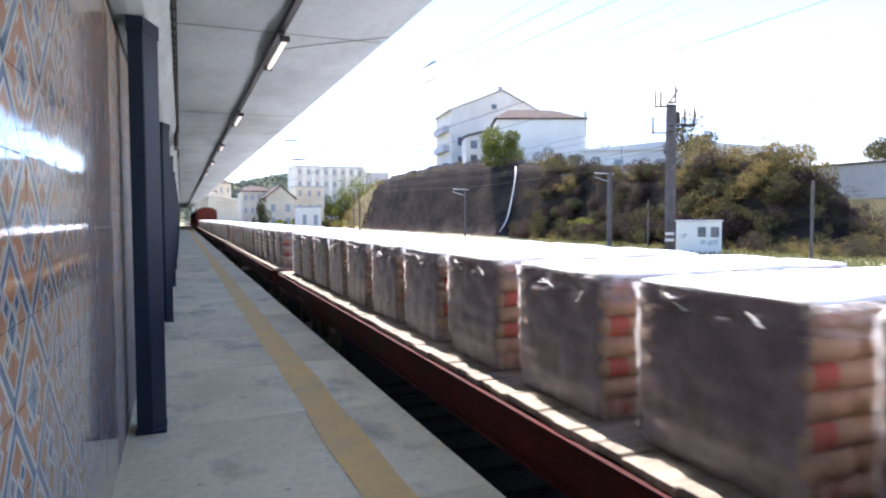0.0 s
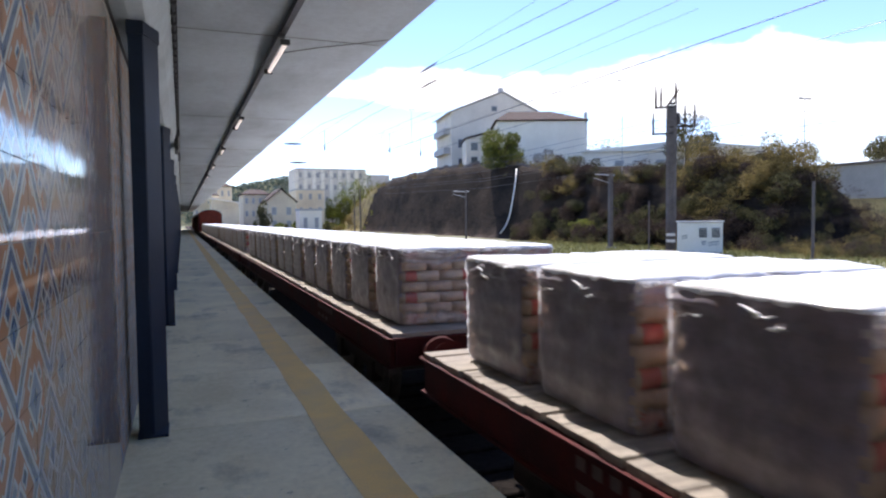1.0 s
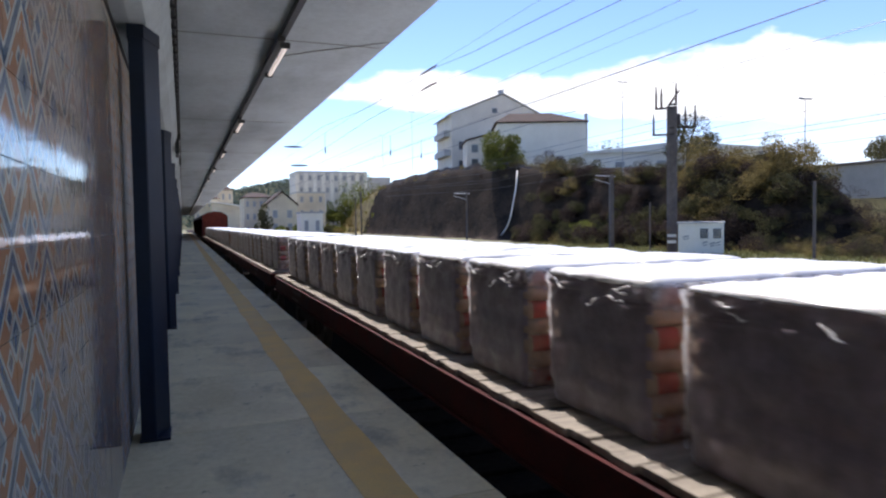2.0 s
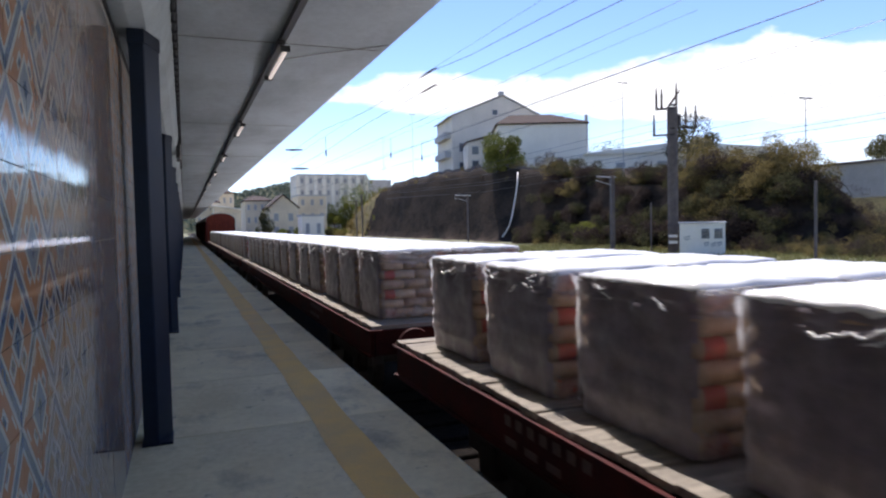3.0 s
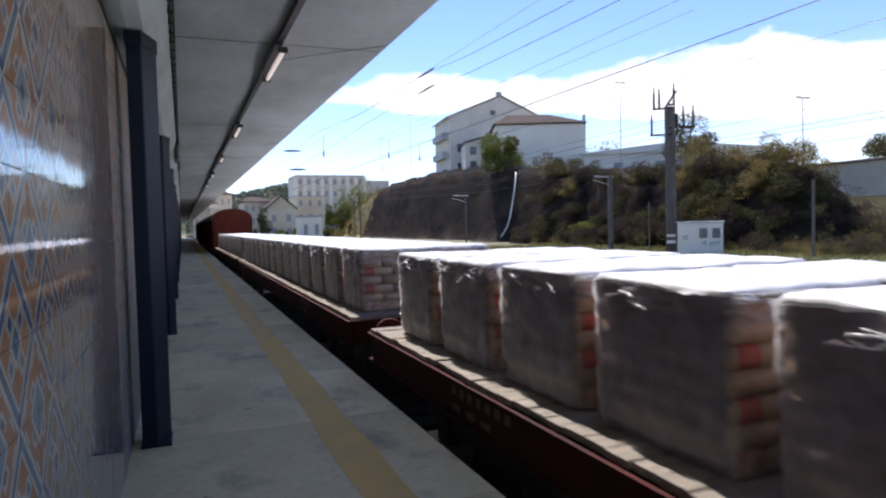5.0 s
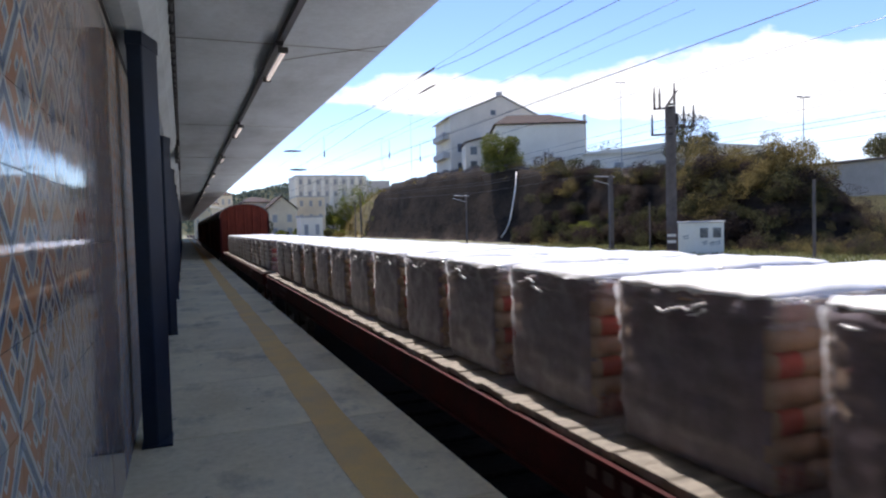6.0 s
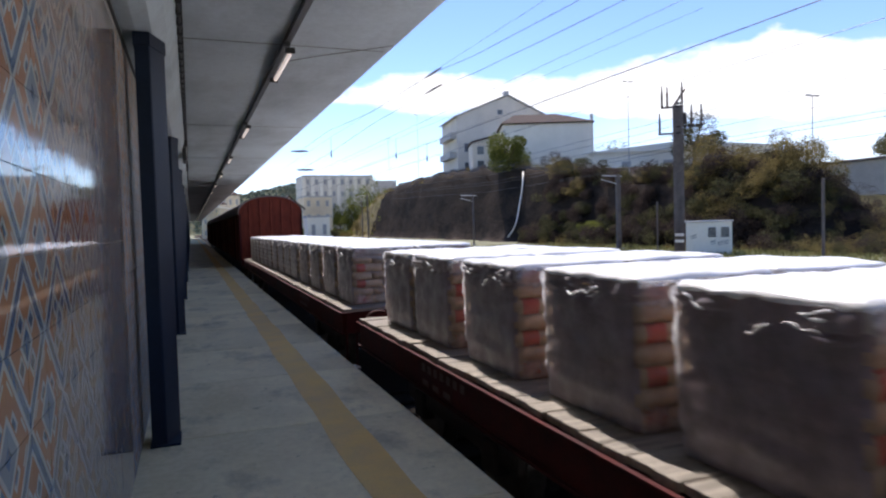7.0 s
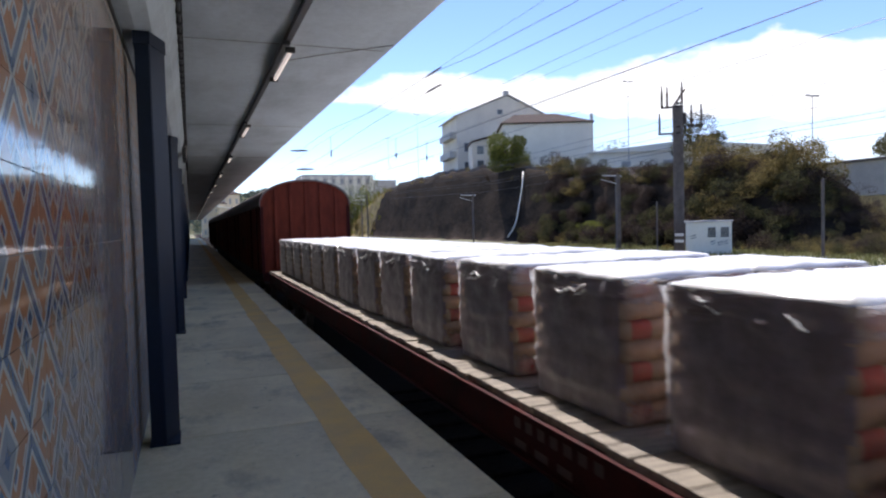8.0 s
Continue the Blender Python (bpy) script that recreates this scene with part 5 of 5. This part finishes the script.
for z_far, z_end, z_near, z_gone in ((6.03, 5.57, 5.29, 5.15), (5.0, 5.16, 4.93, 4.75)):
    rod("span_wire", [(6.0, 38.1, z_far), (6.0, 30, z_far), (6.0, 22, z_end + 0.02), (6.0, 16.05, z_end), (6.05, 13.5, (z_end + z_near) / 2 - 0.03), (6.1, 9.6, z_near), (6.15, 0, z_gone), (6.2, -12, z_gone)],
        0.006, WIRE, "dark wire with brown insulators above the tracks", "overhead wire", "overhead wires")
for x, z in ((12.3, 8.36), (18.5, 8.3), (21.6, 8.07)):
    hang = thing("hanging_insulator", "small brown insulator hung from an overhead wire", "insulator", pose(x, 60, z), "hanging insulators")
    bm = B()
    sweep(bm, [(0, 0, 0.05 * i - 0.35) for i in range(14)], [0.10 if i % 2 and 2 < i < 11 else 0.04 for i in range(14)], 8)
    part("body", bm, BROWN, hang)
    bm = B()
    tube(bm, (0, 0, 0.3), (0, 0, 1.5), 0.018)
    part("rod", bm, WIRE, hang)
    rod("span_wire", [(x, 20, z + 1.3), (x, 60, z + 1.5), (x, 120, z + 1.6)], 0.007, WIRE, "thin dark wire above the far tracks", "overhead wire", "overhead wires")
rod("feeder_cable", [(11.5, -15, 5.78), (11.5, 40, 5.78), (11.5, 90, 5.9)], 0.012, WIRE, "thick dark feeder cable above the tracks", "cable")
for x, y, z in ((6.0, 16.05, 5.57), (6.0, 16.05, 5.16), (6.0, 38.2, 6.05), (6.3, 38.2, 4.99)):
    bm = B()
    reach, fat = (1.3, 1.0) if y < 20 else (1.0, 2.4)
    sweep(bm, [(0, reach * (i / 16 - 0.5), 0) for i in range(17)],
          [fat * (0.010 if i in (0, 16) else (0.018 if i % 2 else 0.034) * (0.45 + 0.55 * math.sin(math.pi * i / 16))) for i in range(17)], 8)
    solid("line_insulator", bm, BROWN, "brown ribbed insulator on the overhead line", "insulator", at=pose(x, y, z, 0, 0, 0 if y < 20 else 80), group="line insulators")
for x, z in ((33.6, 8.99), (32.9, 8.26), (32.2, 7.5), (33.4, 6.86), (33.0, 6.5), (33.0, 5.68)):
    rod("power_line", [(x, 38, z), (x, 25, z - 0.03), (x, 12, z), (x, -10, z + 0.4)], 0.013, WIRE, "dark power line from the pole", "power line", "power lines")
    rod("power_line", [(x, 38, z), (x, 70, z - 0.4), (x, 110, z + 0.5)], 0.014, WIRE, "dark power line from the pole", "power line", "power lines")

# ---- road bridge ----
br = thing("road_bridge", "grey concrete road bridge beyond the cutting", "bridge", pose(70, 0, 0), kind="structure")
bm = B()
prof = ((57.0, 7.5), (57.0, 6.9), (52.0, 3.55), (0.0, 3.55), (0.0, 7.5))
a = [bm.verts.new((0, y, z)) for y, z in prof]
b = [bm.verts.new((8, y, z)) for y, z in prof]
bm.faces.new(a)
bm.faces.new(b[::-1])
for i in range(5):
    j = (i + 1) % 5
    bm.faces.new((a[i], b[i], b[j], a[j]))
part("girder", bm, BRIDGE, br)
bm = B()
box(bm, -0.35, 0.0, 0, 60, 7.35, 7.6, 0.03)
part("edge_beam", bm, POLE, br)
bm = B()
box(bm, 0.6, 7.4, 28, 30, RAIL - 0.3, 3.55)
part("pier", bm, BRIDGE, br)

# ---- far town ----
def block(name, label, x0, x1, y0, y1, z1, wall_mat, storeys, bays, roof=None, at_z=RAIL - 0.3):
    ob = thing(name, label, "building", pose((x0 + x1) / 2, y0, at_z), "buildings of the far town")
    w, d, hh = x1 - x0, y1 - y0, z1 - at_z
    bm = B()
    box(bm, -w / 2, w / 2, 0, d, 0, hh)
    part("wall", bm, wall_mat, ob)
    if roof:
        part("roof", hip_roof(-w / 2, w / 2, 0, d, hh + 0.18, min(w, d) * 0.22, (w * 0.3, w * 0.3)), roof, ob)
    else:
        bm = B()
        box(bm, -w / 2 - 0.15, w / 2 + 0.15, -0.15, d + 0.15, hh, hh + 0.3)
        part("roof", bm, RENDER_GREY, ob)
    for s in range(storeys):
        for i in range(bays):
            window(ob, -w / 2 + (i + 0.5) * w / bays, hh * (s + 0.35) / storeys, w / bays * 0.26, hh / storeys * 0.36, 0.0, PANE_FAR)
    return ob


flats = block("apartment_block", "pale grey apartment block with vertical ribs", 30.6, 50.6, 190, 204, 16.3, HOUSE_BEIGE, 5, 8)
for i in range(9):
    bm = B()
    box(bm, -10 + i * 2.5 - 0.5, -10 + i * 2.5 + 0.5, -0.5, -0.003, 0, 17.2)
    part("rib", bm, RENDERED, flats)
block("house", "pale town house with a tiled roof", 12.6, 18.4, 150, 162, 7.4, SUNNY, 3, 4, TERRACOTTA)
h = thing("house", "cream gabled town house by the railway", "building", pose(19.4, 140, RAIL - 0.3), "buildings of the far town")
part("wall", prism(((-2.95, 0), (2.95, 0), (2.95, 6.7), (0.0, 9.2), (-2.95, 6.7)), 0.0, 11.0), SUNNY, h)
for a, b in (((-3.3, 6.5), (0.0, 9.25)), ((0.0, 9.25), (3.3, 6.5))):
    part("roof", prism((a, b, (b[0], b[1] + 0.25), (a[0], a[1] + 0.25)), -0.4, 11.4), TERRACOTTA, h)
for x in (-1.5, 1.5):
    for z in (1.2, 4.0):
        window(h, x, z, 0.8, 1.4, 0.0, PANE_FAR)
h = thing("covered_market", "long pale shed with a low grey roof", "building", pose(13.0, 200, RAIL - 0.3), "buildings of the far town")
part("wall", prism(((-5, 0), (5, 0), (5, 7.4), (-5, 9.0)), 0.0, 20.0), SUNNY, h)
part("roof", prism(((-5.5, 9.1), (5.5, 7.4), (5.5, 7.8), (-5.5, 9.5)), -0.6, 20.6), RENDERED, h)
block("house", "white house in front of the apartment block", 26.5, 33.5, 165, 176, 9.2, SUNNY, 3, 3)
block("house", "distant pale house with tiled roof", 3.5, 10.5, 215, 226, 9.5, SUNNY, 3, 4, TERRACOTTA)
block("house", "distant low white house", 53.5, 66.0, 215, 230, 16.5, RENDER_GREY, 3, 5)
block("house", "distant pale house on the hillside", 8.0, 16.5, 240, 250, 13.5, SUNNY, 3, 4, TERRACOTTA)
hut = block("trackside_hut", "small white flat-roofed hut beside the tracks", 18.2, 21.9, 110, 114, 3.3, RENDERED, 1, 2)
tree("tree", "dark conical tree among the houses", pose(14.1, 128, RAIL), 6.6, 1.2, LEAF_DARK, 61, 1400, 0.2)
for i in range(7):
    rb.random()
    tree("tree", "small tree by the far houses", pose(14.5 + i * 1.9, 124 + rb.uniform(-6, 8), RAIL), rb.uniform(1.8, 3.2), 1.1, LEAF_BRIGHT if i % 2 else LEAF_DARK, 70 + i, 500, 0.25, "trees by the far houses")

# cars parked along the far street
def parked_car(x, y, turn, paint, label):
    car = thing("parked_car", label, "car", pose(x, y, RAIL - 0.16, 0, 0, turn), "cars by the far houses")
    part("body", prism(((-2.05, 0.28), (2.05, 0.28), (2.1, 0.75), (1.1, 0.92), (0.5, 1.40), (-1.2, 1.42), (-1.75, 0.95), (-2.1, 0.85)), -0.85, 0.85), paint, car)
    for s in (-1, 1):
        bm = prism(((0.95, 0.95), (0.42, 1.32), (-1.1, 1.34), (-1.5, 0.97)), s * 0.862 - 0.006, s * 0.862 + 0.006)
        part("side_window", bm, PANE, car)
        for u in (-1.25, 1.3):
            bm = B()
            tube(bm, (u, s * 0.70, 0.30), (u, s * 0.88, 0.30), 0.30, sides=14)
            part("wheel", bm, BLACK, car)
    return car


for x, y, turn, paint, label in ((12.2, 124, 70, WHITE, "white car parked by the far houses"), (14.6, 118, 15, WHITE, "white car parked near the tracks"),
                                 (16.4, 121, 80, STEEL, "silver car parked by the far houses"), (11.4, 133, 85, STEEL, "grey car parked in the far street")):
    parked_car(x, y, turn, paint, label)

# wooded ridge on the skyline
def skyline(x):
    return 17 + 9 * (x + 120) / 540 + 4 * noise.noise(Vector((x * 0.019, 3, 0))) + 8 * math.exp(-((x - 66) / 26) ** 2)


bm = B()
ridge = []
for i in range(60):
    x = -120 + i * 9
    z = skyline(x)
    ridge.append((bm.verts.new((x, 380, RAIL - 1)), bm.verts.new((x, 420, z)), bm.verts.new((x, 520, z + 4))))
for p, q in zip(ridge, ridge[1:]):
    bm.faces.new((p[0], q[0], q[1], p[1]))
    bm.faces.new((p[1], q[1], q[2], p[2]))
solid("ridge", bm, GROUND, "low wooded ridge on the skyline", "ridge", "structure")
rw = np.random.default_rng(4)
vv, ff = [], []
for i in range(24000):
    x = rw.uniform(-100, 330)
    y = rw.uniform(384, 430)
    z = min(1.0, (y - 380) / 40) * (skyline(x) + 1) - 1 + rw.uniform(0, 2.0) + 1.5 * noise.noise(Vector((x * 0.2, y * 0.2, 0)))
    a = rw.normal(0, 0.6, (2, 3))
    p = np.array((x, y, z))
    n0 = len(vv)
    vv += [tuple(p - a[0]), tuple(p + a[1] * 0.7), tuple(p + a[0]), tuple(p - a[1] * 0.7)]
    ff.append((n0, n0 + 1, n0 + 2, n0 + 3))
me = bpy.data.meshes.new("woods")
me.from_pydata(vv, [], ff)
me.materials.append(LEAF_HAZED)
tagged(new("woods", me), "trees covering the far ridge, leaf colour lightened for haze", "woods", "", "stuff")

# ---- cloud bank ----
bm = B()
arc = [(1400 * math.sin(radians(a)), 1400 * math.cos(radians(a))) for a in range(-100, 141, 4)]
lo = [bm.verts.new((x, y, -40)) for x, y in arc]
hi = [bm.verts.new((x, y, 900)) for x, y in arc]
for i in range(len(arc) - 1):
    bm.faces.new((lo[i], lo[i + 1], hi[i + 1], hi[i]))
solid("backdrop_clouds", bm, cloud_material(), "bright white cumulus bank in a blue sky", "clouds", "structure", smooth=True)


# ---- what moves: the train runs towards the camera and past it ----
def motions():
    for ob, x, y, z, turn in moving:
        walk(ob, [(t, pose(x, y - SPEED * t, z, 0, 0, turn)) for t in (0.0, 2.0, 4.0, 6.0, 8.0)])


motions()
